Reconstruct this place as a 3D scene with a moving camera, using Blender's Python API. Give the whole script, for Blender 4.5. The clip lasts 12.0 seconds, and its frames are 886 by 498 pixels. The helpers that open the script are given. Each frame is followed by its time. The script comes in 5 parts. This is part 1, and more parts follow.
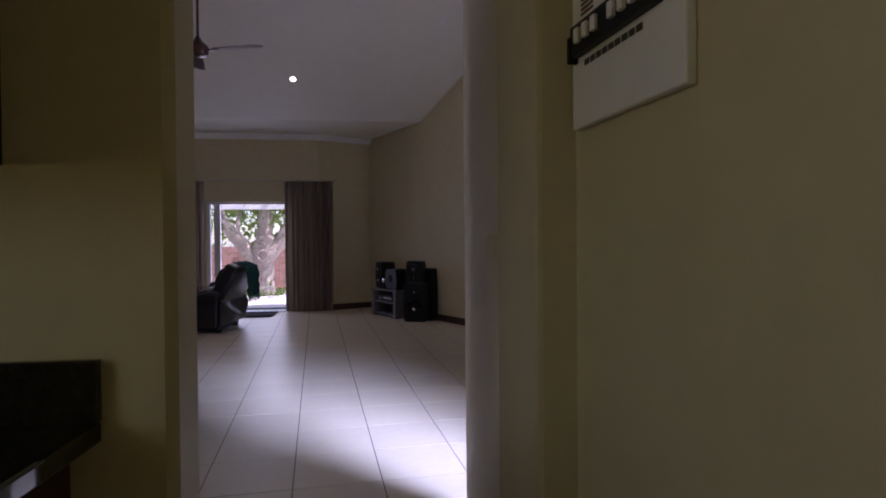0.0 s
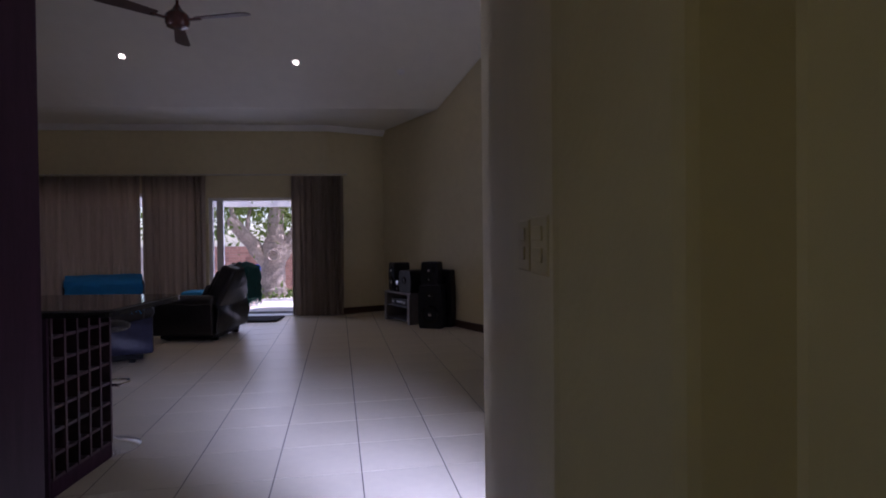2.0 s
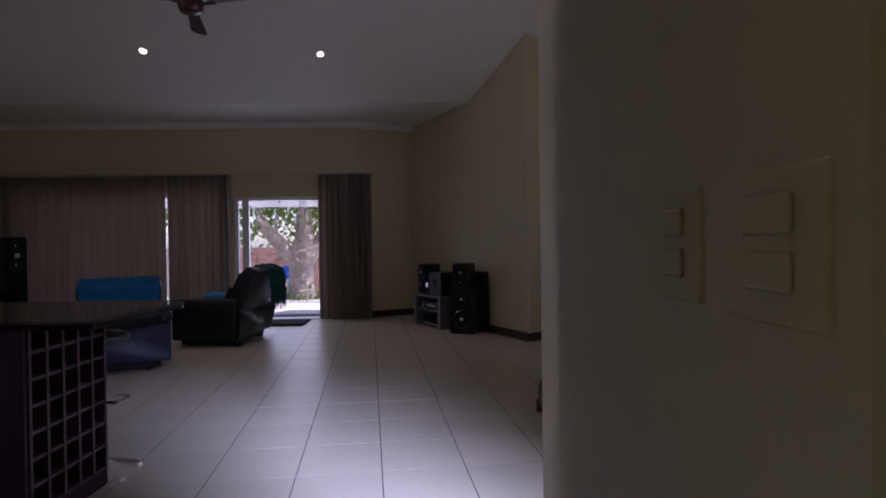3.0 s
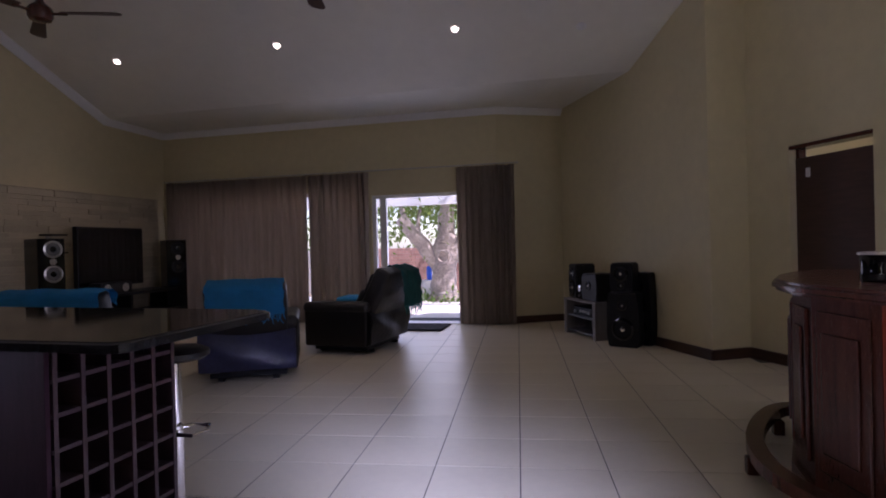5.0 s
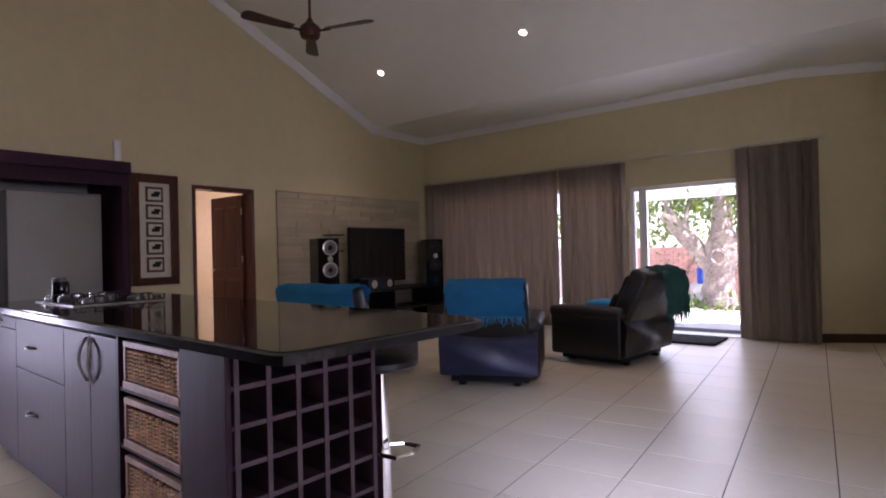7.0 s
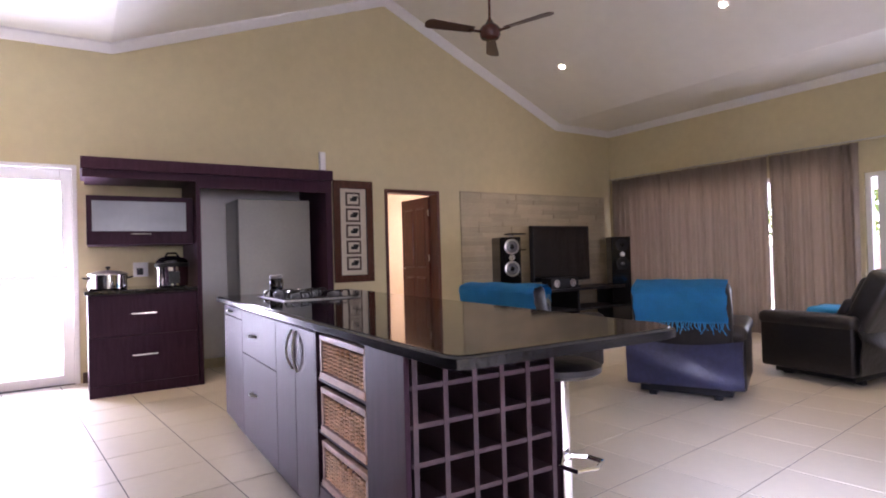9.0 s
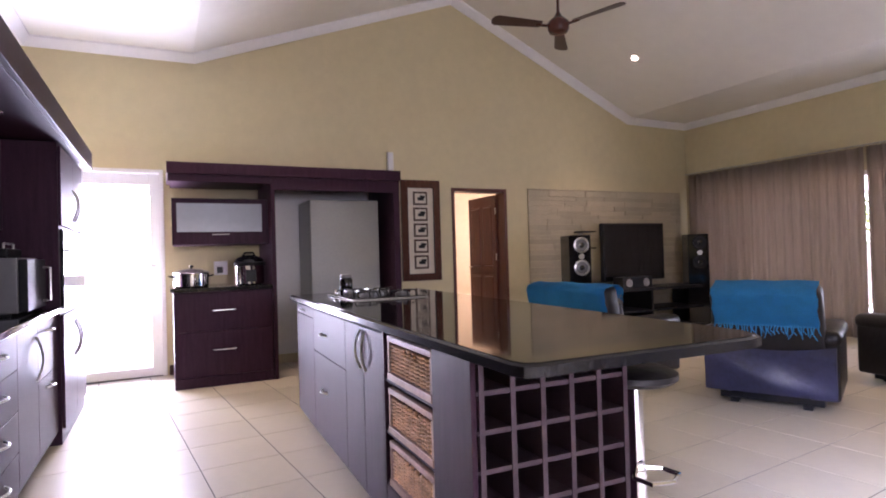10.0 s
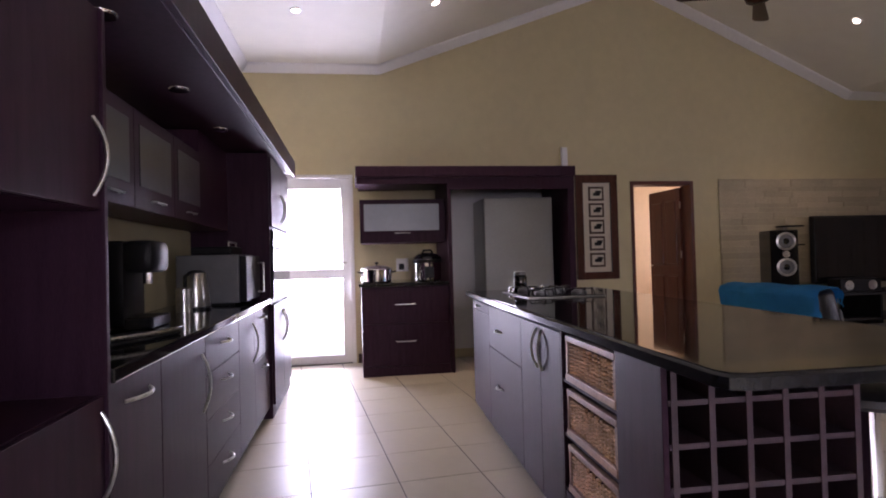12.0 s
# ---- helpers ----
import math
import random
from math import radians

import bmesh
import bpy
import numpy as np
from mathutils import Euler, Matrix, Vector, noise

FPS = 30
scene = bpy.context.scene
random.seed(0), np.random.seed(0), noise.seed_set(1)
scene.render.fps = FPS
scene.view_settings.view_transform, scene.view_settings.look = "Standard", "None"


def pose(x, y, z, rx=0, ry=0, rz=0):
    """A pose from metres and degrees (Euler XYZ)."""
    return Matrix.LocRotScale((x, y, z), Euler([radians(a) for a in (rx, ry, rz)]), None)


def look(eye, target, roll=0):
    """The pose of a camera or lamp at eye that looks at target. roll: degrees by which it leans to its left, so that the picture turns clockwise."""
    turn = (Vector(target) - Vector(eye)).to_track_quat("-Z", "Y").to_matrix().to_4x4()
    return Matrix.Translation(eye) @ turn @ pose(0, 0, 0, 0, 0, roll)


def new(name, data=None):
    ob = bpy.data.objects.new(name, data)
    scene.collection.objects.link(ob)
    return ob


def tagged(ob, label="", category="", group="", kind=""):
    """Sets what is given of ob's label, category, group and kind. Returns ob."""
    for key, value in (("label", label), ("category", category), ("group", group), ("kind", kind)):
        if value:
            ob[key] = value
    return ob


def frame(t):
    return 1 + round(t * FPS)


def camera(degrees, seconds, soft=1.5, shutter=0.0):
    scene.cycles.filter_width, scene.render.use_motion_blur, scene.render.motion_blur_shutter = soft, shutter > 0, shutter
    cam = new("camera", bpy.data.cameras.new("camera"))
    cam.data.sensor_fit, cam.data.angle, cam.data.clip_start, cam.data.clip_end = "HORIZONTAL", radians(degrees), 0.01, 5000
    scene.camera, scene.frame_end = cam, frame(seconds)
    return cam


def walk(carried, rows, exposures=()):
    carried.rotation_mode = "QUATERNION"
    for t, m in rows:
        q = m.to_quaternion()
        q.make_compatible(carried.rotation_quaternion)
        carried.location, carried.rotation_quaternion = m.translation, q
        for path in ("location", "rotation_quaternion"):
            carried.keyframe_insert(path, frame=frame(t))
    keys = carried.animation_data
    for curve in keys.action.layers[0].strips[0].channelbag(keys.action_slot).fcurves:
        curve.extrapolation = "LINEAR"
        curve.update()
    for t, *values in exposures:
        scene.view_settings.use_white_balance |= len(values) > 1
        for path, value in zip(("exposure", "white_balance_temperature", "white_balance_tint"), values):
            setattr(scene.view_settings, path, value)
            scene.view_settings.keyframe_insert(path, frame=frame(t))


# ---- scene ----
cam = camera(75.6, 12.0, soft=1.9)
# seconds, x, y, z, yaw, pitch, lean
ROWS = [
    (0.0, -0.207, -1.171, 1.238, -6.66, -0.63, -0.47),
    (0.5, -0.198, -0.969, 1.237, -6.74, -0.63, -0.53),
    (1.0, -0.157, -0.786, 1.230, -6.66, -0.67, -0.58),
    (1.5, -0.099, -0.591, 1.237, -5.77, -0.67, -0.62),
    (2.0, -0.072, -0.359, 1.230, -4.53, -0.69, -0.61),
    (2.5, -0.057, -0.129, 1.230, -3.24, -0.62, -0.66),
    (4.5, -0.066, 0.799, 1.200, 8.23, -0.48, -1.28),
    (5.0, -0.090, 1.043, 1.188, 13.33, -0.27, -1.45),
    (5.5, -0.124, 1.225, 1.181, 20.17, -0.15, -1.37),
    (6.0, -0.176, 1.410, 1.171, 26.28, 0.13, -1.41),
    (6.5, -0.205, 1.527, 1.171, 32.31, 0.17, -1.40),
    (7.0, -0.231, 1.643, 1.163, 39.01, 0.40, -1.39),
    (7.5, -0.255, 1.706, 1.156, 45.09, 0.46, -1.37),
    (9.5, -0.290, 1.723, 1.180, 60.35, 0.69, -1.63),
    (10.0, -0.303, 1.734, 1.188, 63.99, 0.62, -1.63),
    (10.5, -0.315, 1.744, 1.184, 69.27, 0.76, -1.61),
    (11.0, -0.319, 1.740, 1.186, 73.60, 0.84, -1.63),
    (11.5, -0.335, 1.734, 1.184, 77.47, 0.88, -1.61),
    (12.0, -0.356, 1.729, 1.181, 81.08, 0.92, -1.55),
]


def aim(x, y, z, yaw, pitch, lean):
    a, p = radians(yaw), radians(pitch)
    way = Vector((-math.sin(a) * math.cos(p), math.cos(a) * math.cos(p), math.sin(p)))
    return look((x, y, z), Vector((x, y, z)) + way, lean)


walk(cam, [(r[0], aim(*r[1:])) for r in ROWS],
     exposures=[(t, e, k, 38 + 3 * (t < 5)) for t, e, k in ((0.0, 1.0, 5700), (1.0, 0.66, 5650), (2.5, 0.56, 5600), (4.5, 0.82, 5800), (5.5, 1.36, 5900), (6.5, 1.84, 6050), (7.5, 2.24, 6100), (9.5, 3.18, 6150), (10.5, 2.95, 6200), (11.5, 2.48, 6300), (12.0, 2.12, 6300))])

# ---- plan ----
WX, NY, KY = -7.05, 9.57, 0.52
BEND, NEC, J1 = (-1.25, NY), (-0.32, 10.03), (1.17, 7.10)
ED = Vector((NEC[0] - J1[0], NEC[1] - J1[1])).normalized()  # along the east wall
EN = Vector((ED.y, -ED.x))  # outwards
J2 = (J1[0] + 0.45 * EN.x, J1[1] + 0.45 * EN.y)
S_FLAT, S_BREAK, RIDGE, N_BREAK, N_FLAT = (KY, 3.435), (2.06, 3.445), (5.24, 4.63), (8.32, 3.25), (10.4, 3.24)


def along(p, s, o=0.0):
    """A point s metres down the east wall from p, o metres out."""
    return (p[0] - ED.x * s + EN.x * o, p[1] - ED.y * s + EN.y * o)


# ---- light ----
world = bpy.data.worlds.new("world")
scene.world = world
world.use_nodes = True
wn = world.node_tree.nodes
sky = wn.new("ShaderNodeTexSky")
sky.sky_type, sky.sun_disc = "NISHITA", False
sky.sun_elevation, sky.sun_rotation = radians(60), radians(108)
wn["Background"].inputs[1].default_value = 0.15
world.node_tree.links.new(sky.outputs[0], wn["Background"].inputs[0])
sun = new("sun", bpy.data.lights.new("sun", "SUN"))
sun.data.energy, sun.data.angle, sun.data.color = 5.0, radians(0.5), (1.0, 0.95, 0.87)
sun.matrix_world = look((9.5, -3.1, 17.3), (0, 0, 0))


def area_lamp(name, x, y, z, target, w, h, watts, color):
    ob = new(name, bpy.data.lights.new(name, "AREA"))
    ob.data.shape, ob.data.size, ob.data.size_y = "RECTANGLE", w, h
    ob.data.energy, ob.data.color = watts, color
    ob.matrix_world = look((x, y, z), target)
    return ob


area_lamp("kitchen_door_light", -7.20, 1.27, 1.05, (0, 1.27, 3.6), 0.70, 1.90, 19, (0.80, 0.88, 1.0))
area_lamp("patio_door_light", -2.45, 9.80, 1.05, (-2.45, 0, 1.05), 1.15, 1.85, 5, (0.82, 0.90, 1.0))
# Daylight inferred from the pool on the floor; its high window is made up.
entry = area_lamp("entry_pool_light", 2.27, -1.04, 2.68, (-0.05, 2.8, 0.0), 1.10, 0.50, 43, (0.66, 0.76, 1.0))
entry.data.spread = radians(50)
# Added fill from the east with no known source, to lift the gable wall.
area_lamp("bar_fill_light", *along(J2, 5.1, 0.08), 1.62, (-7.0, 4.5, 2.9), 1.30, 1.15, 12, (0.90, 0.95, 1.0))
area_lamp("scullery_window_light", -2.58, -1.45, 1.60, (0, -1.25, 1.35), 1.10, 1.00, 1.9, (0.95, 0.91, 0.18))
# No window stands here; this lamp is added to brighten the passage.
area_lamp("passage_fill_light", -8.0, 7.15, 1.5, (-8.0, 0, 1.4), 0.9, 1.2, 5, (1.0, 0.90, 0.75))

# ---- materials ----


def mat(name, color, rough=0.5, metal=0.0, vary=0.12, scale=6.0, bump=0.0, bump_scale=60.0, spec=0.5, stretch=None, coat=0.0, island=0.0, second=None):
    m = bpy.data.materials.new(name)
    m.use_nodes = True
    nt, ns = m.node_tree, m.node_tree.nodes
    b = ns["Principled BSDF"]
    b.inputs["Roughness"].default_value, b.inputs["Metallic"].default_value = rough, metal
    b.inputs["Specular IOR Level"].default_value, b.inputs["Coat Weight"].default_value = spec, coat
    co = ns.new("ShaderNodeTexCoord")
    mp = ns.new("ShaderNodeMapping")
    if stretch:
        mp.inputs["Scale"].default_value = stretch
    nt.links.new(co.outputs["Object"], mp.inputs["Vector"])
    big, fine = ns.new("ShaderNodeTexNoise"), ns.new("ShaderNodeTexNoise")
    big.inputs["Scale"].default_value, big.inputs["Detail"].default_value = scale * 0.25, 3
    fine.inputs["Scale"].default_value, fine.inputs["Detail"].default_value = scale * 3, 6
    for n in (big, fine):
        nt.links.new(mp.outputs[0], n.inputs["Vector"])
    add = ns.new("ShaderNodeMath")
    add.operation = "ADD"
    nt.links.new(big.outputs[0], add.inputs[0])
    nt.links.new(fine.outputs[0], add.inputs[1])
    half = ns.new("ShaderNodeMath")
    half.operation = "MULTIPLY"
    half.inputs[1].default_value = 0.5
    nt.links.new(add.outputs[0], half.inputs[0])
    last = half
    if island:
        info = ns.new("ShaderNodeObjectInfo")
        mix = ns.new("ShaderNodeMath")
        mix.operation = "MULTIPLY_ADD"
        nt.links.new(info.outputs["Random"], mix.inputs[0])
        mix.inputs[1].default_value = island
        nt.links.new(half.outputs[0], mix.inputs[2])
        last = mix
    ramp = ns.new("ShaderNodeValToRGB")
    c0 = [max(0.0, c * (1 - vary)) for c in color]
    c1 = list(second) if second else [min(1.0, c * (1 + vary)) for c in color]
    ramp.color_ramp.elements[0].position, ramp.color_ramp.elements[1].position = 0.35, 0.65 + island
    ramp.color_ramp.elements[0].color, ramp.color_ramp.elements[1].color = (*c0, 1), (*c1, 1)
    nt.links.new(last.outputs[0], ramp.inputs[0])
    nt.links.new(ramp.outputs[0], b.inputs["Base Color"])
    rr = ns.new("ShaderNodeMapRange")
    rr.inputs["To Min"].default_value, rr.inputs["To Max"].default_value = max(0.02, rough * 0.85), min(1.0, rough * 1.15)
    nt.links.new(fine.outputs[0], rr.inputs["Value"])
    nt.links.new(rr.outputs[0], b.inputs["Roughness"])
    if bump:
        bn, bp = ns.new("ShaderNodeTexNoise"), ns.new("ShaderNodeBump")
        bn.inputs["Scale"].default_value, bn.inputs["Detail"].default_value = bump_scale, 4
        nt.links.new(mp.outputs[0], bn.inputs["Vector"])
        bp.inputs["Strength"].default_value, bp.inputs["Distance"].default_value = bump, 0.01
        nt.links.new(bn.outputs[0], bp.inputs["Height"])
        nt.links.new(bp.outputs[0], b.inputs["Normal"])
    return m


def glow(name, color, strength):
    m = bpy.data.materials.new(name)
    m.use_nodes = True
    b = m.node_tree.nodes["Principled BSDF"]
    b.inputs["Base Color"].default_value = (*color, 1)
    b.inputs["Emission Color"].default_value, b.inputs["Emission Strength"].default_value = (*color, 1), strength
    return m


def glass(name, color=(1, 1, 1), rough=0.0):
    m = bpy.data.materials.new(name)
    m.use_nodes = True
    b = m.node_tree.nodes["Principled BSDF"]
    b.inputs["Base Color"].default_value, b.inputs["Roughness"].default_value = (*color, 1), rough
    b.inputs["Transmission Weight"].default_value, b.inputs["IOR"].default_value = 1.0, 1.05 if rough == 0 else 1.3
    return m


PAINT = mat("wall_paint", (0.60, 0.53, 0.33), 0.65, vary=0.05, scale=3, bump=0.06, bump_scale=90)
CEIL = mat("ceiling_paint", (0.80, 0.785, 0.715), 0.7, vary=0.03, scale=2, bump=0.03)
WHITE = mat("white_paint", (0.80, 0.80, 0.81), 0.4, vary=0.03)
TILE = mat("floor_tile", (0.58, 0.52, 0.395), 0.34, vary=0.07, scale=5, bump=0.02, bump_scale=25, island=0.15)
GROUT = mat("grout", (0.06, 0.055, 0.05), 0.85, vary=0.2)
SKIRT = mat("dark_skirting_wood", (0.055, 0.025, 0.016), 0.4, vary=0.3, scale=20, stretch=(1, 1, 8))
CAB = mat("dark_stained_veneer", (0.040, 0.016, 0.030), 0.46, vary=0.28, scale=24, stretch=(6, 6, 0.6), bump=0.03, bump_scale=80, spec=0.12)
CABIN = mat("dark_cabinet_inside", (0.050, 0.014, 0.020), 0.5, vary=0.25, scale=20)
RACK = mat("rack_slat_wood", (0.056, 0.030, 0.040), 0.45, vary=0.25, scale=24)
GRANITE = mat("black_granite", (0.010, 0.010, 0.010), 0.06, vary=0.5, scale=160, spec=0.6, second=(0.026, 0.026, 0.025))
EDGE = mat("honed_granite_edge", (0.016, 0.016, 0.018), 0.22, vary=0.5, scale=120, spec=0.6)
STEEL = mat("brushed_steel", (0.55, 0.54, 0.52), 0.28, 1.0, vary=0.12, scale=30, stretch=(1, 1, 12))
CHROME = mat("chrome", (0.80, 0.80, 0.82), 0.07, 1.0, vary=0.04)
BLACK = mat("black_plastic", (0.010, 0.010, 0.011), 0.42, vary=0.25, spec=0.22)
MICRO = mat("dark_silver_plastic", (0.16, 0.16, 0.17), 0.42, 0.3, vary=0.1)
GLOSSBLACK = mat("gloss_black", (0.006, 0.006, 0.007), 0.08, vary=0.2, spec=0.6)
LEATHER = mat("black_leather", (0.012, 0.011, 0.013), 0.36, vary=0.35, scale=14, bump=0.5, bump_scale=16)
NAVY = mat("navy_leather", (0.030, 0.033, 0.080), 0.34, vary=0.3, scale=10, bump=0.5, bump_scale=12)
BLUE = mat("blue_towel", (0.025, 0.310, 0.660), 0.95, vary=0.12, scale=30, bump=0.5, bump_scale=250)
TEAL = mat("teal_throw", (0.026, 0.155, 0.155), 0.95, vary=0.25, scale=30, bump=0.5, bump_scale=200)
CURTAIN = mat("taupe_curtain", (0.35, 0.29, 0.235), 0.85, vary=0.16, scale=9, stretch=(5, 5, 0.25), bump=0.15, bump_scale=200)
REDWOOD = mat("red_brown_wood", (0.105, 0.028, 0.020), 0.32, vary=0.35, scale=22, stretch=(7, 7, 0.7), bump=0.05)
BARWOOD = mat("polished_red_wood", (0.24, 0.042, 0.018), 0.22, vary=0.35, scale=18, stretch=(6, 6, 0.6), bump=0.04, coat=0.3)
# Carved lines are coloured paler than the panel round them.
BARPALE = mat("pale_carved_edge", (0.16, 0.075, 0.070), 0.35, vary=0.25, scale=40)
BARDARK = mat("dark_red_wood", (0.075, 0.022, 0.014), 0.26, vary=0.35, scale=18, stretch=(6, 6, 0.6), bump=0.04)
WICKER = mat("wicker", (0.66, 0.37, 0.18), 0.6, vary=0.4, scale=60, bump=0.3, bump_scale=150)
WICKERF = mat("wicker_frame_wood", (0.40, 0.235, 0.165), 0.5, vary=0.3, scale=30)
FROST = mat("frosted_glass", (0.22, 0.25, 0.30), 0.30, vary=0.06, spec=0.6)
STONE = mat("stone_cladding", (0.44, 0.385, 0.28), 0.8, vary=0.22, scale=12, bump=0.4, bump_scale=40, island=0.3)
# Darker copy of FROST: the shade over the kitchen run is in its colour.
FROSTDIM = mat("dimmed_frosted_glass", (0.032, 0.030, 0.032), 0.30, vary=0.06)
DARKSTEEL = mat("dark_steel", (0.16, 0.16, 0.165), 0.4, 0.6, vary=0.1, scale=20)
FRIDGE = mat("grey_fridge_panel", (0.33, 0.34, 0.34), 0.32, 0.3, vary=0.05, scale=12)
MATPILE = mat("dark_mat_pile", (0.014, 0.012, 0.014), 1.0, vary=0.4, scale=40, bump=0.6, bump_scale=200, spec=0.1)
CREAM = mat("cream_mount", (0.66, 0.60, 0.50), 0.8, vary=0.08)
BRICK = mat("red_brick", (0.46, 0.26, 0.21), 0.85, vary=0.25, scale=14, bump=0.3, island=0.35)
MORTAR = mat("mortar", (0.42, 0.38, 0.34), 0.9, vary=0.15)
BARK = mat("pale_bark", (0.34, 0.285, 0.25), 0.9, vary=0.4, scale=7, bump=0.8, bump_scale=22)
LEAF = mat("leaf", (0.075, 0.150, 0.030), 0.5, vary=0.5, scale=4, island=0.3)
leaf_nt = LEAF.node_tree
through_leaf, both = leaf_nt.nodes.new("ShaderNodeBsdfTranslucent"), leaf_nt.nodes.new("ShaderNodeMixShader")
through_leaf.inputs["Color"].default_value = (0.30, 0.38, 0.10, 1)
both.inputs[0].default_value = 0.5
leaf_nt.links.new(leaf_nt.nodes["Principled BSDF"].outputs[0], both.inputs[1])
leaf_nt.links.new(through_leaf.outputs[0], both.inputs[2])
leaf_nt.links.new(both.outputs[0], leaf_nt.nodes["Material Output"].inputs["Surface"])
PATIO = mat("patio_tile", (0.66, 0.63, 0.60), 0.6, vary=0.1, scale=5)
EARTH = mat("garden_soil", (0.16, 0.12, 0.08), 0.95, vary=0.35, scale=4, bump=0.5)
LAMPON = glow("lit_lamp", (1.0, 0.86, 0.62), 18.0)
CLEAR = glass("clear_glass")
PEACH = mat("peach_wall_paint", (0.73, 0.57, 0.40), 0.7, vary=0.04)
# Rougher than CHROME, so the stool base takes a broad highlight.
BASECHROME = mat("satin_chrome", (0.78, 0.78, 0.80), 0.22, 1.0, vary=0.06)
GREYWOOD = mat("pale_grey_laminate", (0.22, 0.20, 0.195), 0.5, vary=0.15, scale=20, stretch=(6, 6, 0.6))
BLUEPLASTIC = mat("blue_plastic", (0.03, 0.10, 0.55), 0.4)

# ---- mesh helpers ----


def box(bm, x0, x1, y0, y1, z0, z1, r=0.0, seg=2):
    vs = [bm.verts.new((x, y, z)) for x in sorted((x0, x1)) for y in sorted((y0, y1)) for z in sorted((z0, z1))]
    fs = [bm.faces.new([vs[i] for i in q]) for q in ((0, 1, 3, 2), (4, 6, 7, 5), (0, 4, 5, 1), (2, 3, 7, 6), (0, 2, 6, 4), (1, 5, 7, 3))]
    if r:
        es = list({e for f in fs for e in f.edges})
        bmesh.ops.bevel(bm, geom=es, offset=r, segments=seg, affect="EDGES", profile=0.5)
    return bm


def prism(bm, pts, z0, z1):
    lo, hi = [bm.verts.new((x, y, z0)) for x, y in pts], [bm.verts.new((x, y, z1)) for x, y in pts]
    bm.faces.new(lo[::-1])
    bm.faces.new(hi)
    for i in range(len(pts)):
        j = (i + 1) % len(pts)
        bm.faces.new((lo[i], lo[j], hi[j], hi[i]))
    return bm


def profile_x(bm, pts, x0, x1):
    """A profile in (y, z), drawn out along x."""
    a, b = [bm.verts.new((x0, y, z)) for y, z in pts], [bm.verts.new((x1, y, z)) for y, z in pts]
    bm.faces.new(a)
    bm.faces.new(b[::-1])
    for i in range(len(pts)):
        j = (i + 1) % len(pts)
        bm.faces.new((a[j], a[i], b[i], b[j]))
    return bm


def tube(bm, pts, r, n=10, ends=True, r2=None):
    """A round bar along points; the radius runs from r to r2."""
    pts = [Vector(p) for p in pts]
    rings = []
    side = None
    for i, p in enumerate(pts):
        d = (pts[min(i + 1, len(pts) - 1)] - pts[max(i - 1, 0)]).normalized()
        if side is None:
            side = d.orthogonal().normalized()
        side = (side - d * side.dot(d)).normalized()
        up = d.cross(side)
        rr = r if r2 is None else r + (r2 - r) * i / (len(pts) - 1)
        rings.append([bm.verts.new(p + rr * (math.cos(a) * side + math.sin(a) * up)) for a in (2 * math.pi * k / n for k in range(n))])
    for a, b in zip(rings, rings[1:]):
        for k in range(n):
            bm.faces.new((a[k], a[(k + 1) % n], b[(k + 1) % n], b[k]))
    if ends:
        bm.faces.new(rings[0][::-1])
        bm.faces.new(rings[-1])
    return bm


def lathe(bm, prof, n=24, at=(0, 0, 0)):
    """A turned shape from (radius, height) pairs."""
    rings = []
    for r, z in prof:
        rings.append([bm.verts.new((at[0] + r * math.cos(2 * math.pi * k / n), at[1] + r * math.sin(2 * math.pi * k / n), at[2] + z)) for k in range(n)])
    for a, b in zip(rings, rings[1:]):
        for k in range(n):
            bm.faces.new((a[k], a[(k + 1) % n], b[(k + 1) % n], b[k]))
    bm.faces.new(rings[0][::-1])
    bm.faces.new(rings[-1])
    return bm


def mesh_of(name, bm, material, smooth=False):
    bmesh.ops.recalc_face_normals(bm, faces=bm.faces)
    me = bpy.data.meshes.new(name)
    bm.to_mesh(me)
    bm.free()
    me.materials.append(material)
    if smooth:
        for p in me.polygons:
            p.use_smooth = True
        me.set_sharp_from_angle(angle=radians(40))
    return me


def part(name, bm, material, parent, label="", smooth=False, m=None):
    ob = new(name, mesh_of(name, bm, material, smooth))
    ob.parent = parent
    if m is not None:
        ob.matrix_basis = m
    if label:
        tagged(ob, label)
    return ob


def thing(name, label, category, at=(0, 0, 0), rz=0, group="", kind=""):
    ob = new(name)
    ob.matrix_basis = pose(*at, 0, 0, rz)
    ob.empty_display_size = 0.1
    return tagged(ob, label, category, group, kind)


def solid(name, bm, material, label, category, kind="", group="", smooth=False, at=None):
    ob = new(name, mesh_of(name, bm, material, smooth))
    if at is not None:
        ob.matrix_basis = at
    return tagged(ob, label, category, group, kind)


def B(*a):
    return box(bmesh.new(), *a)


# ---- structure ----
def wall(name, pts, z1, label, material=PAINT):
    return solid(name, prism(bmesh.new(), pts, -0.02, z1), material, label, "wall", "structure")


def wall_y(bm, x0, x1, spans, top):
    """A wall along y between x0 and x1 from (y0, y1, z0, z1) blocks."""
    for y0, y1, z0, z1 in spans:
        box(bm, x0, x1, y0, y1, z0, z1)
    return bm


# west gable wall with two door openings
bm = bmesh.new()
gx0, gx1 = WX - 0.23, WX
for y0, y1, z0, z1 in ((KY - 0.3, 0.80, -0.02, 2.18), (1.74, 5.17, -0.02, 2.18), (6.03, 10.2, -0.02, 2.18), (5.17, 6.03, 2.08, 2.18)):
    box(bm, gx0, gx1, y0, y1, z0, z1)
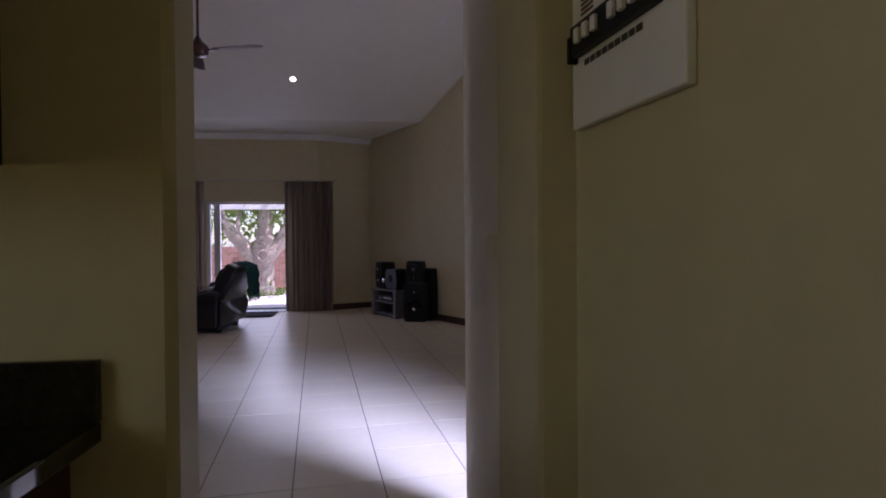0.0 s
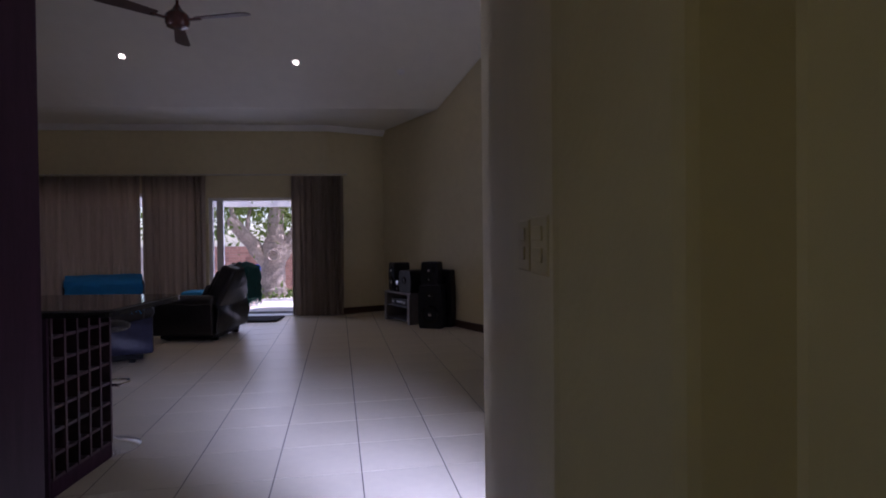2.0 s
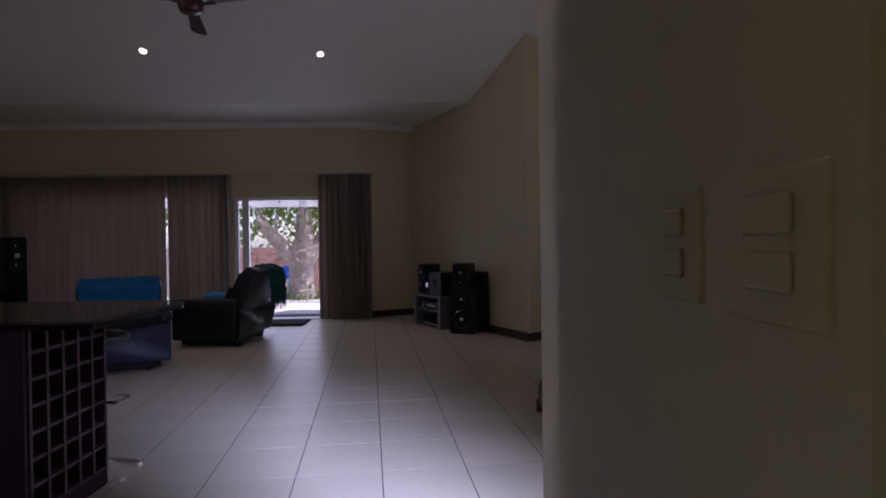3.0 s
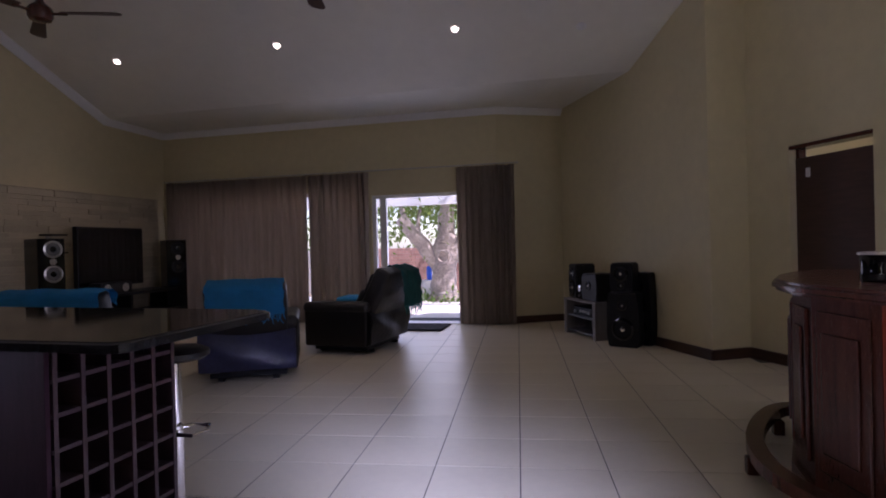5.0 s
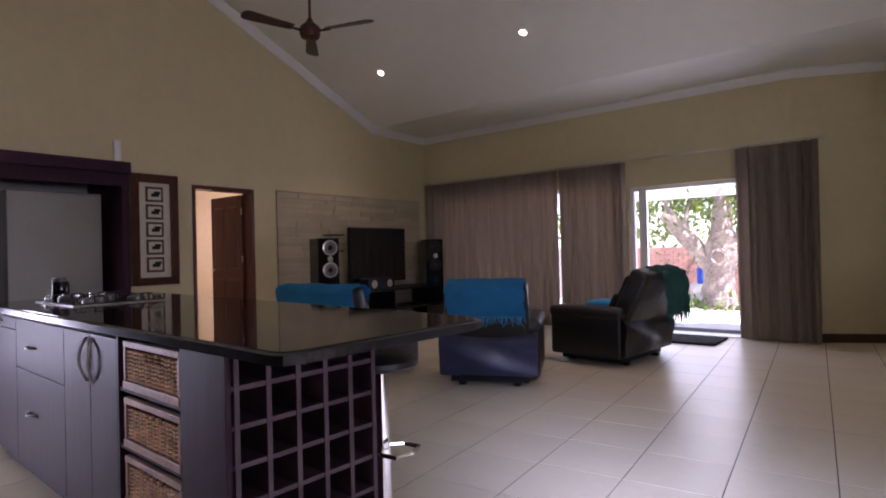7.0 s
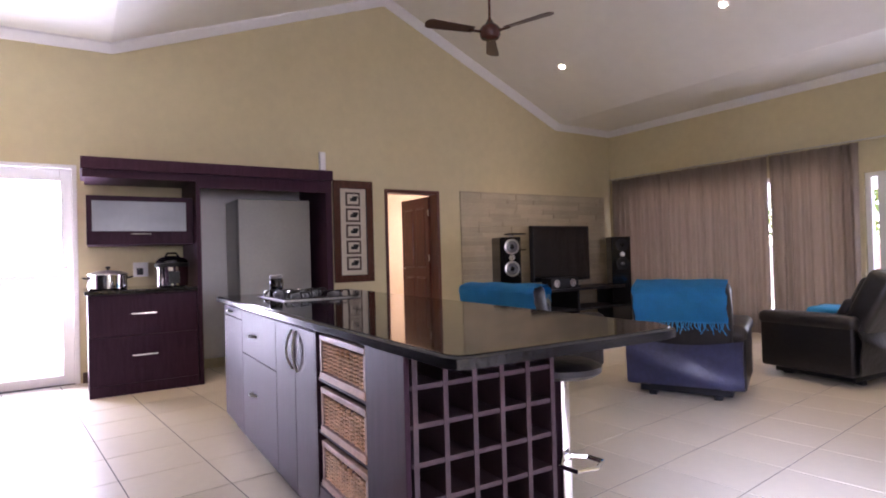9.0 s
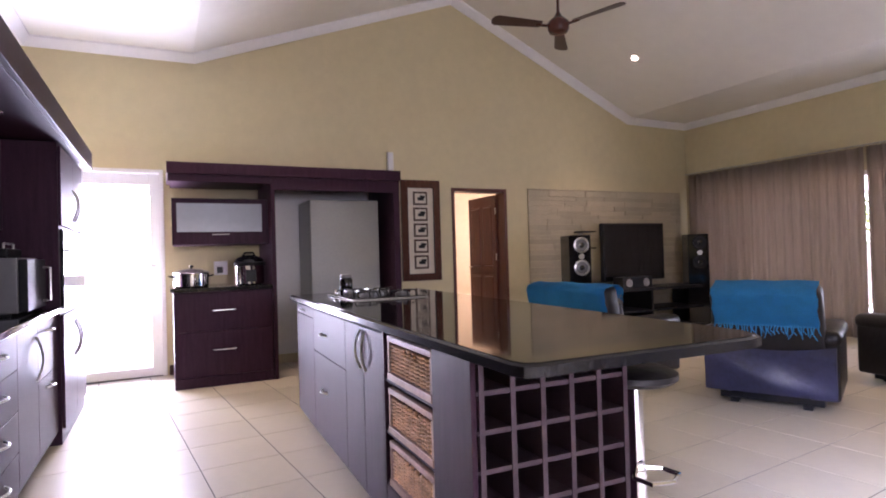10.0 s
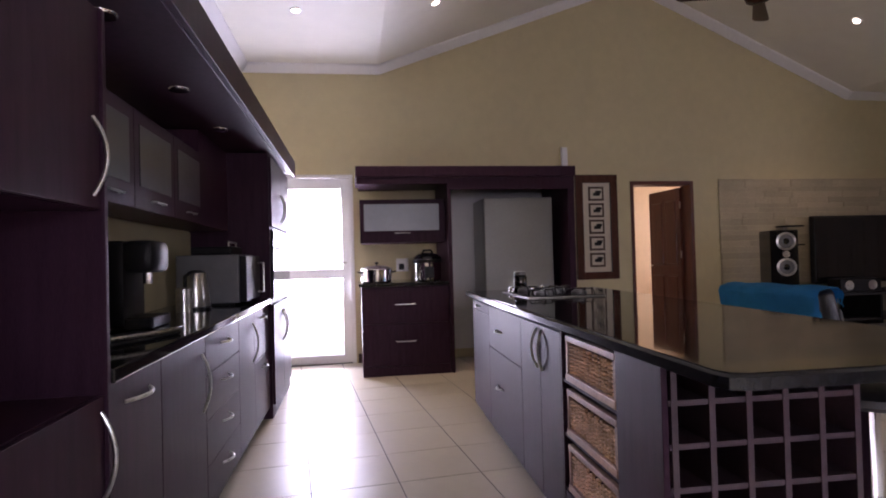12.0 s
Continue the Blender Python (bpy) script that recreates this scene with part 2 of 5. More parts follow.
profile = [(KY - 0.3, 2.18), (10.2, 2.18), (10.2, 3.24), (N_BREAK[0], N_BREAK[1]), RIDGE, S_BREAK, (KY - 0.3, 3.435)]
profile_x(bm, profile, gx0, gx1)
solid("wall_west", bm, PAINT, "tall beige painted gable wall with two doorways", "wall", "structure")

# north wall with the patio door opening and a curtained window
bm = bmesh.new()
for x0, x1, z0, z1 in ((WX - 0.2, -6.85, -0.02, 3.3), (-6.85, -3.26, 2.10, 3.3), (-3.26, -1.80, 2.02, 3.3), (-1.80, -1.25, -0.02, 3.3), (-3.36, -3.26, -0.02, 2.10)):
    box(bm, x0, x1, NY, NY + 0.23, z0, z1)
box(bm, -6.85, -3.36, NY, NY + 0.23, -0.02, 0.20)
solid("wall_north", bm, PAINT, "beige painted wall with patio door and wide window", "wall", "structure")
wall("wall_north_east", [BEND, (BEND[0], NY + 0.23), (NEC[0] + 0.15, NEC[1] + 0.3), NEC], 3.3, "beige painted wall turning towards the corner")
bm = prism(bmesh.new(), [NEC, (NEC[0] + 0.15, NEC[1] + 0.3), along(J1, -3.4, 0.6), along(J1, 0, 0.6), J2, J1], -0.02, 4.75)
solid("wall_east", bm, PAINT, "beige painted wall set at an angle", "wall", "structure")
bm = prism(bmesh.new(), [along(J2, 0), along(J2, 0, 0.2), along(J2, 0.50, 0.2), along(J2, 0.50)], -0.02, 4.75)
prism(bm, [along(J2, 0.50), along(J2, 0.50, 0.2), along(J2, 1.30, 0.2), along(J2, 1.30)], 2.02, 4.75)
# The unseen opening from 4.40 to 5.80 is made up for the fill lamp.
for s0, s1, z0, z1 in ((1.30, 4.40, -0.02, 4.75), (4.40, 5.80, -0.02, 1.0), (4.40, 5.80, 2.25, 4.75), (5.80, 7.0, -0.02, 4.75)):
    prism(bm, [along(J2, s0), along(J2, s0, 0.2), along(J2, s1, 0.2), along(J2, s1)], z0, z1)
solid("wall_bar_side", bm, PAINT, "beige painted wall with a dark door and an opening added for light", "wall", "structure")
pier = [(0.34, 1.285), (0.21, 1.285), (0.185, 1.275), (0.167, 1.235), (0.1135, 0.325), (0.1125, 0.310), (0.1155, 0.296), (0.1445, 0.078), (0.150, 0.066), (0.160, 0.063), (0.238, 0.063), (0.2435, 0.058), (0.246, 0.045), (0.418, -1.40), (0.586, -2.80), (0.75, -2.80), (0.75, -1.1), (0.58, -1.1)]
wall("wall_hall_east", pier, 4.75, "olive beige passage wall ending in a splayed pier")
bm = bmesh.new()
# Unseen opening; its low head is set to end the floor's light pool.
for x0, x1, z0, z1 in ((1.27, 5.2, -0.02, 4.75), (0.34, 1.27, 1.86, 4.75)):
    box(bm, x0, x1, 0.98, 1.23, z0, z1)
solid("wall_entry", bm, PAINT, "beige painted wall with the bright entry opening", "wall", "structure")
# Unseen walls and slot, added only to shape the light through the opening.
bm = bmesh.new()
for x0, x1, z0, z1 in ((0.75, 1.70, 0, 3.3), (2.84, 2.9, 0, 3.3), (1.70, 2.84, 0, 2.40), (1.70, 2.84, 2.95, 3.3)):
    box(bm, x0, x1, -1.3, -1.1, z0, z1)
box(bm, 2.9, 3.1, -1.3, 0.98, 0, 3.3)
solid("wall_light_guide", bm, PAINT, "unseen beige walls with a high slot, added to shape the entry light", "wall", "structure")
solid("ceiling_light_guide", B(0.30, 3.1, -1.3, 0.98, 3.3, 3.4), CEIL, "unseen white ceiling added over the light guide", "ceiling", "structure")
solid("floor_lobby", B(0.35, 3.1, -1.3, 1.15, -0.07, -0.001), TILE, "unseen cream tiled floor added inside the light guide", "floor", "structure")
wall("wall_kitchen", [(WX - 0.2, 0.27), (WX - 0.2, KY), (-1.0, KY), (-1.0, 0.29), (-0.655, 0.29), (-0.64, 0.27), (-0.60, 0.02), (-0.62, 0.0), (-2.6, 0.0), (-2.6, 0.27)], 4.75,
     "beige painted wall between scullery and kitchen")
bm = bmesh.new()
for y0, y1, z0, z1 in ((-2.8, -2.0, 0, 2.8), (-0.9, 0.0, 0, 2.8), (-2.0, -0.9, 0, 1.10), (-2.0, -0.9, 2.10, 2.8)):
    box(bm, -2.8, -2.6, y0, y1, z0, z1)
solid("wall_hall_west", bm, PAINT, "beige painted scullery wall with a window", "wall", "structure")
wall("wall_hall_south", [(-2.8, -3.0), (0.75, -3.0), (0.75, -2.8), (-2.8, -2.8)], 2.8, "beige painted wall behind the passage")
solid("ceiling_hall", B(-2.8, 0.75, -3.0, 0.1, 2.66, 2.75), CEIL, "white plastered passage ceiling", "ceiling", "structure")

# ceiling: two flat strips and two slopes that meet at the ridge
prof = [(0.05, 3.435), S_FLAT, S_BREAK, RIDGE, N_BREAK, N_FLAT]
bm = bmesh.new()
profile_x(bm, prof + [(y, z + 0.06) for y, z in reversed(prof)], WX - 0.2, 5.4)
solid("ceiling", bm, CEIL, "white vaulted plaster ceiling with flat edges", "ceiling", "structure")

# white coved cornice, run by run
def cornice(name, runs, inward):
    bm = bmesh.new()
    for (a, b), n in zip(runs, inward):
        a, b, n = Vector(a), Vector(b), Vector(n)
        d = (b - a).normalized()
        a, b = a - d * 0.022, b + d * 0.022
        up = n.cross(d)
        if up.z < 0:
            up = -up
        ring = [(0.0, -0.09), (0.018, -0.09), (0.045, -0.065), (0.065, -0.045), (0.09, -0.018), (0.09, 0.004), (0.0, 0.004)]
        lo, hi = [bm.verts.new(a + n * u + up * v) for u, v in ring], [bm.verts.new(b + n * u + up * v) for u, v in ring]
        for i in range(len(ring)):
            j = (i + 1) % len(ring)
            bm.faces.new((lo[i], lo[j], hi[j], hi[i]))
        bm.faces.new(lo[::-1])
        bm.faces.new(hi)
    return solid(name, bm, WHITE, "white coved plaster cornice", "cornice", "structure")


g = [(WX, y, z - 0.004) for y, z in (S_FLAT, S_BREAK, RIDGE, N_BREAK, (NY, 3.24))]
cornice("trim_west", list(zip(g, g[1:])), [(1, 0, 0)] * 4)
cornice("trim_north", [((WX, NY, 3.236), (*BEND, 3.236)), ((*BEND, 3.236), (*NEC, 3.236))], [(0, -1, 0), Vector((0.443, -0.897, 0))])
cornice("trim_kitchen", [((WX, KY, 3.431), (-1.0, KY, 3.431))], [(0, 1, 0)])

# dark skirting
def skirting(name, a, b):
    a, b = Vector(a), Vector(b)
    d = (b - a).normalized()
    n = Vector((-d.y, d.x)) * 0.02
    bm = prism(bmesh.new(), [a, b, b + n, a + n], 0.0, 0.105)
    bmesh.ops.bevel(bm, geom=[e for e in bm.edges if all(v.co.z > 0.1 for v in e.verts)], offset=0.006, segments=2, affect="EDGES")
    return solid(name, bm, SKIRT, "dark wooden skirting board", "skirting", "structure")


for k, (a, b) in enumerate((((-1.25, NY), (-1.80, NY)), (NEC, BEND), (J1, NEC), (J2, J1), (along(J2, 0.46), J2), (along(J2, 7), along(J2, 1.34)),
                            ((WX, 5.13), (WX, 4.0)), ((WX, NY), (WX, 6.07)), ((WX, 2.60), (WX, 1.76)), ((0.1135, 0.33), (0.166, 1.22)))):
    skirting("baseboard_%d" % (k + 1), b if k == 9 else a, a if k == 9 else b)

# ground, grout bed
solid("floor", B(WX - 0.2, 5.3, -3.0, 10.3, -0.06, -0.002), GROUT, "dark grout bed under the floor tiles", "floor", "structure")
bm = bmesh.new()
box(bm, -400, 400, -400, 400, -0.40, -0.16)
solid("ground", bm, EARTH, "bare brown garden soil", "ground", "structure")
solid("patio", B(-9.0, 2.0, 9.82, 14.6, -0.15, -0.03), PATIO, "pale patio paving in daylight", "patio", "structure")
solid("entry_paving", B(1.2, 6.0, -6.0, -1.3, -0.15, -0.03), PATIO, "pale paving outside the entry", "paving", "structure")
solid("yard_paving", B(-12.0, -7.30, -2.0, 6.0, -0.15, -0.03), PATIO, "pale paving outside the kitchen door", "paving", "structure")

# patio doors: white aluminium frame
door = thing("door_1", "white aluminium sliding patio door, half open", "door", kind="structure")
for n, b in (("head", (-3.26, -1.80, NY + 0.05, NY + 0.13, 1.965, 2.02)), ("jamb", (-3.26, -3.20, NY + 0.05, NY + 0.13, 0.0, 1.965)), ("jamb", (-1.86, -1.80, NY + 0.05, NY + 0.13, 0.0, 1.965)),
             ("mullion", (-3.13, -3.02, NY + 0.04, NY + 0.10, 0.0, 1.965)), ("sill", (-3.26, -1.80, NY, NY + 0.26, -0.004, 0.012))):
    part(n, B(*b, 0.004), WHITE, door)
pane = part("pane", B(-3.20, -3.13, NY + 0.07, NY + 0.078, 0.02, 1.96), CLEAR, door, "clear glass pane")
pane.visible_shadow = False
win = thing("window_1", "wide window behind closed curtains", "window", kind="structure")
for n, b in (("window_frame", (-6.85, -3.36, NY + 0.06, NY + 0.12, 2.04, 2.10)), ("window_frame", (-6.85, -3.36, NY + 0.06, NY + 0.12, 0.20, 0.26)),
             ("mullion", (-5.13, -5.07, NY + 0.06, NY + 0.12, 0.26, 2.04))):
    part(n, B(*b, 0.004), WHITE, win)
# white kitchen door with two large panes
door = thing("door_2", "white aluminium back door with two bright panes", "door", kind="structure")
dx0, dx1 = WX - 0.10, WX - 0.05
for n, b in (("frame", (WX - 0.14, WX + 0.006, 0.80, 0.845, 0.0, 2.18)), ("frame", (WX - 0.14, WX + 0.006, 1.695, 1.74, 0.0, 2.18)), ("frame", (WX - 0.14, WX + 0.006, 0.845, 1.695, 2.14, 2.18)),
             ("stile", (dx0, dx1, 0.845, 0.95, 0.0, 2.14)), ("stile", (dx0, dx1, 1.60, 1.695, 0.0, 2.14)), ("rail", (dx0, dx1, 0.95, 1.60, 2.02, 2.14)),
             ("rail", (dx0, dx1, 0.95, 1.60, 0.98, 1.09)), ("rail", (dx0, dx1, 0.95, 1.60, 0.0, 0.09))):
    part(n, B(*b, 0.004), WHITE, door)
for z0, z1 in ((0.09, 0.98), (1.09, 2.02)):
    pane = part("pane", B(dx0 + 0.02, dx0 + 0.028, 0.95, 1.60, z0, z1), CLEAR, door, "clear glass pane")
    pane.visible_shadow = False
bm = tube(bmesh.new(), [(dx1, 1.645, 1.16), (dx1 + 0.05, 1.645, 1.16), (dx1 + 0.05, 1.54, 1.16)], 0.010)
part("handle", bm, STEEL, door, "steel lever handle", True)
# Made-up white backdrop that catches the sun, so the door panes look blown out.
solid("door_backdrop", B(-10.6, -10.4, -3, 7, -0.16, 2.6), WHITE, "white backdrop added outside the back door to brighten its panes", "wall", "structure")

# red wooden door, open into a passage beyond
door = thing("door_3", "red brown panelled wooden door, standing half open", "door", kind="structure")
for n, b in (("frame", (WX - 0.20, WX + 0.012, 5.17, 5.215, 0.0, 2.08)), ("frame", (WX - 0.20, WX + 0.012, 5.985, 6.03, 0.0, 2.08)), ("frame", (WX - 0.20, WX + 0.012, 5.215, 5.985, 2.035, 2.08))):
    part(n, B(*b, 0.005), REDWOOD, door)
leaf = part("door_leaf", B(-0.755, 0.0, -0.02, 0.02, 0.01, 2.02, 0.003), REDWOOD, door, m=pose(WX - 0.19, 5.975, 0, 0, 0, 1))
for x0, x1 in ((-0.66, -0.42), (-0.33, -0.09)):
    for z0, z1 in ((0.18, 0.86), (1.02, 1.86)):
        part("panel", B(x0, x1, -0.032, 0.032, z0, z1, 0.012), REDWOOD, leaf)
        for a, b, c, d in ((x0 - 0.02, x1 + 0.02, z0 - 0.02, z0), (x0 - 0.02, x1 + 0.02, z1, z1 + 0.02)):
            part("moulding", B(a, b, -0.028, 0.028, c, d, 0.006), REDWOOD, leaf)
for z in (0.3, 1.1, 1.75):
    part("hinge", B(-0.004, 0.012, -0.026, -0.014, z, z + 0.09), STEEL, leaf, "steel hinge")
part("handle", tube(bmesh.new(), [(-0.70, -0.02, 1.0), (-0.70, -0.07, 1.0), (-0.60, -0.07, 1.0)], 0.009), STEEL, leaf, "steel lever handle", True)
bm = bmesh.new()
box(bm, WX - 1.9, WX - 1.75, 3.9, 7.4, 0, 2.6)
box(bm, WX - 1.75, WX - 0.23, 7.2, 7.4, 0, 2.6)
box(bm, WX - 1.75, WX - 0.23, 3.9, 4.1, 0, 2.6)
solid("wall_passage", bm, PEACH, "warm peach painted passage walls", "wall", "structure")
solid("ceiling_passage", B(WX - 1.9, WX - 0.23, 3.9, 7.4, 2.6, 2.7), CEIL, "white passage ceiling", "ceiling", "structure")
solid("floor_passage", B(WX - 1.9, WX - 0.2, 3.9, 7.4, -0.06, 0.0), TILE, "cream tiled passage floor", "floor", "structure")

# dark door behind the bar
door = thing("door_4", "dark wooden door under a brown head, ajar", "door", at=(*along(J2, 0.50), 0), rz=math.degrees(math.atan2(-ED.y, -ED.x)), kind="structure")
for n, b in (("frame", (0.0, 0.035, 0.08, 0.16, 0, 1.985)), ("frame", (0.0, 0.80, 0.0, 0.16, 1.985, 2.02))):
    part(n, B(*b, 0.004), BARDARK, door)
leaf = part("door_leaf", B(0.045, 0.795, 0.03, 0.07, 0.01, 1.90, 0.003), SKIRT, door)
part("notice", B(0.16, 0.20, 0.02, 0.03, 1.72, 1.80), WHITE, leaf, "small white paper notice")
solid("wall_store", prism(bmesh.new(), [along(J2, -0.5, 1.2), along(J2, 2.5, 1.2), along(J2, 2.5, 1.3), along(J2, -0.5, 1.3)], 0, 2.6), PAINT, "dim wall of the room behind the bar", "wall", "structure")

# ---- kitchen ----
def bow_handle(bm, a, b, out, rise=0.035, r=0.006):
    """A bowed bar handle from a to b, standing out along a vector."""
    a, b, out = Vector(a), Vector(b), Vector(out).normalized()
    pts = [a + (b - a) * t + out * (rise * (1 - (2 * t - 1) ** 2)) for t in [k / 10 for k in range(11)]]
    return tube(bm, pts, r, 8)


# island
IM = pose(-1.70, 2.53, 0, 0, 0, -1.6) @ pose(1.70, -2.53, 0)
island = thing("kitchen_island", "dark stained kitchen island with wine rack, baskets and drawers", "kitchen island")
island.matrix_basis = IM
IX0, IX1, IY0, IY1, IH = -4.60, -1.757, 2.53, 3.092, 0.884
part("carcass", B(IX0, -2.585, IY0 + 0.02, IY1, 0.09, IH), CAB, island)
part("carcass", B(-2.585, -2.05, 2.88, IY1, 0.09, IH), CAB, island)
part("end_panel", B(-2.062, -2.045, IY0 + 0.004, 2.88, 0.0, IH), CAB, island)
part("front_panel", B(-2.045, IX1 - 0.002, IY0 - 0.012, IY0 + 0.006, 0.0, IH, 0.002), CAB, island)
part("back_panel", B(-2.045, IX1, 3.078, 3.094, 0.0, IH, 0.002), CAB, island)
part("rack_back", B(-2.03, -2.015, IY0 + 0.006, 3.078, 0.0, IH), CABIN, island)
part("rack_foot", B(-2.015, IX1 - 0.001, IY0 + 0.006, 3.078, 0.0, 0.085, 0.002), CAB, island)
part("plinth", B(IX0 + 0.05, -2.062, IY0 + 0.06, IY1 - 0.05, 0.0, 0.09), CAB, island)
top_thing = thing("island_worktop", "polished black granite worktop on the island", "worktop")
top_thing.matrix_basis = IM
TOP = [(-4.72, 2.50), (-1.50, 2.50), (-1.462, 2.515), (-1.447, 2.55), (-1.45, 3.30), (-1.475, 3.375), (-1.56, 3.415), (-4.72, 3.55)]
MID = Vector((-3.1, 3.0))
shrunk = [tuple(MID + (Vector(p) - MID) * Vector((1 - 0.008 / 1.6, 1 - 0.008 / 0.5))) for p in TOP]
slab = prism(bmesh.new(), shrunk, 0.886, 0.920)
bmesh.ops.bevel(slab, geom=[e for e in slab.edges if e.verts[0].co.z > 0.91 and e.verts[1].co.z > 0.91], offset=0.005, segments=3, affect="EDGES")
part("slab", slab, GRANITE, top_thing, smooth=True)
rim_bm = bmesh.new()
loops = [[rim_bm.verts.new((x, y, z)) for x, y in pts] for pts, z in ((shrunk, 0.885), (TOP, 0.885), (TOP, 0.912), (shrunk, 0.9165))]
for a, b in zip(loops, loops[1:]):
    for n in range(len(TOP)):
        rim_bm.faces.new((a[n], a[(n + 1) % len(TOP)], b[(n + 1) % len(TOP)], b[n]))
part("edge_band", rim_bm, EDGE, top_thing, "honed granite edge", True)
# wine rack lattice on the end
for k in range(6):
    y = IY0 + 0.012 + k * 0.1068
    part("rack_upright", B(-2.015, IX1 + 0.004, y, y + 0.017, 0.085, IH), RACK, island)
for k in range(7):
    z = 0.774 - k * 0.1150
    part("rack_shelf", B(-2.015, IX1, IY0 + 0.006, 3.078, z, z + 0.015), RACK, island)
# fronts on the long side
def front(parent, x0, x1, z0, z1, y, t=0.018, handle=None, material=CAB):
    f = part("door" if z1 - z0 > 0.45 else "drawer_front", B(x0 + 0.002, x1 - 0.002, y, y + t, z0 + 0.002, z1 - 0.002, 0.002), material, parent)
    if handle:
        h = bmesh.new()
        bow_handle(h, *handle)
        part("handle", h, STEEL, f, "bowed steel handle", True)
    return f


S = (0, -1, 0)
y = IY0
front(island, -2.89, -2.60, 0.09, 0.865, y, handle=((-2.855, y, 0.66), (-2.855, y, 0.845), (0.7, -1, 0), 0.030))
front(island, -3.22, -2.89, 0.09, 0.865, y, handle=((-2.925, y, 0.66), (-2.925, y, 0.845), (-0.7, -1, 0), 0.030))
for z0, z1, hz in ((0.60, 0.865, 0.73), (0.09, 0.60, 0.39)):
    front(island, -4.02, -3.22, z0, z1, y, handle=((-3.77, y, hz), (-3.65, y, hz), S, 0.028))
front(island, -4.60, -4.02, 0.09, 0.80, y)
front(island, -4.60, -4.02, 0.80, 0.865, y, handle=((-4.42, y, 0.835), (-4.30, y, 0.835), S, 0.025))
# baskets in their open bay
part("bay_side", B(-2.60, -2.585, IY0, 2.88, 0.09, IH), CAB, island)
part("bay_back", B(-2.585, -2.062, 2.872, 2.88, 0.09, IH), CABIN, island)
part("bay_foot", B(-2.585, -2.062, IY0 + 0.002, IY0 + 0.02, 0.0, 0.232), CAB, island)
for z in (0.232, 0.450, 0.668):
    part("bay_shelf", B(-2.585, -2.062, IY0 + 0.005, 2.872, z, z + 0.014), CAB, island)


def basket(z, h):
    b = thing("wicker_basket", "woven brown wicker basket with wooden rims", "basket", group="baskets in the island bay")
    b.matrix_basis = IM @ pose(-2.303, IY0 + 0.012, z)
    w, d = 0.232, 0.30
    part("rim", B(-w, w, -0.014, 0.010, h - 0.024, h, 0.004), WICKERF, b)
    part("rim", B(-w, w, -0.016, 0.008, 0.0, 0.03, 0.004), WICKERF, b)
    part("rim", B(-w, -w + 0.02, -0.012, 0.010, 0.03, h - 0.024, 0.003), WICKERF, b)
    part("rim", B(w - 0.02, w, -0.012, 0.010, 0.03, h - 0.024, 0.003), WICKERF, b)
    # Solid dark block behind the weave, added to keep its gaps dark.
    part("inner_block", B(-w + 0.01, w - 0.01, 0.012, d, 0.004, h - 0.03), CABIN, b)
    weave, n, pitch = bmesh.new(), 16, 0.0145
    step = (2 * w - 0.04) / n
    for k in range(n):
        x = -w + 0.02 + step * (k + 0.5)
        z0 = 0.036 + (0.003 if k % 2 else 0)
        while z0 < h - 0.034:
            if not (abs(k - n // 2) < 3 and h - 0.062 < z0 < h - 0.040 and k % 2 == 0):
                tube(weave, [(x - step * 0.38, 0.006, z0), (x - step * 0.2, -0.004, z0 + 0.0015), (x + step * 0.2, -0.004, z0 + 0.0015), (x + step * 0.38, 0.006, z0)], 0.0058, 5)
            z0 += pitch
    part("weave", weave, WICKER, b, "woven brown wicker strands", True)
    for k in range(n + 1):
        x = -w + 0.02 + step * k
        part("stake", tube(bmesh.new(), [(x, 0.010, 0.03), (x, 0.010, h - 0.02)], 0.0035, 5), REDWOOD, b)
    return b


basket(0.683, 0.180)
basket(0.465, 0.185)
basket(0.247, 0.185)

# gas hob set into the island top
hob = thing("gas_hob", "black gas hob with steel burners and knobs", "hob", at=(-4.05, 3.03, 0.921), rz=-1.6)
part("tray", B(-0.34, 0.34, -0.24, 0.24, 0.002, 0.012, 0.004), GLOSSBLACK, hob)
part("rim", B(-0.348, 0.348, -0.248, 0.248, 0.0, 0.006, 0.002), STEEL, hob, "thin steel rim")
for x, yy, r in ((-0.2, -0.12, 0.05), (0.2, -0.12, 0.04), (-0.2, 0.13, 0.04), (0.2, 0.13, 0.05), (0.0, 0.0, 0.06)):
    burner = part("burner", lathe(bmesh.new(), [(r, 0.012), (r, 0.026), (r * 0.7, 0.03), (r * 0.7, 0.036), (0.001, 0.036)], 16, (x, yy, 0)), DARKSTEEL, hob, smooth=True)
    bm = bmesh.new()
    for a in range(4):
        c, s_ = math.cos(a * math.pi / 2), math.sin(a * math.pi / 2)
        tube(bm, [(x + c * r * 0.5, yy + s_ * r * 0.5, 0.042), (x + c * r * 1.7, yy + s_ * r * 1.7, 0.042), (x + c * r * 2.1, yy + s_ * r * 2.1, 0.012)], 0.0045, 6)
    part("pan_support", bm, BLACK, burner, "black cast iron pan support")
for k in range(5):
    part("knob", lathe(bmesh.new(), [(0.02, 0.012), (0.018, 0.04), (0.014, 0.042)], 12, (-0.305, -0.19 + k * 0.075, 0)), CHROME, hob, smooth=True)
jar = thing("spice_jar", "small dark glass jar on the hob edge", "jar", at=(-4.585, 2.985, 0.921))
part("jar", lathe(bmesh.new(), [(0.045, 0), (0.05, 0.01), (0.05, 0.10), (0.042, 0.115)], 20), GLOSSBLACK, jar, smooth=True)
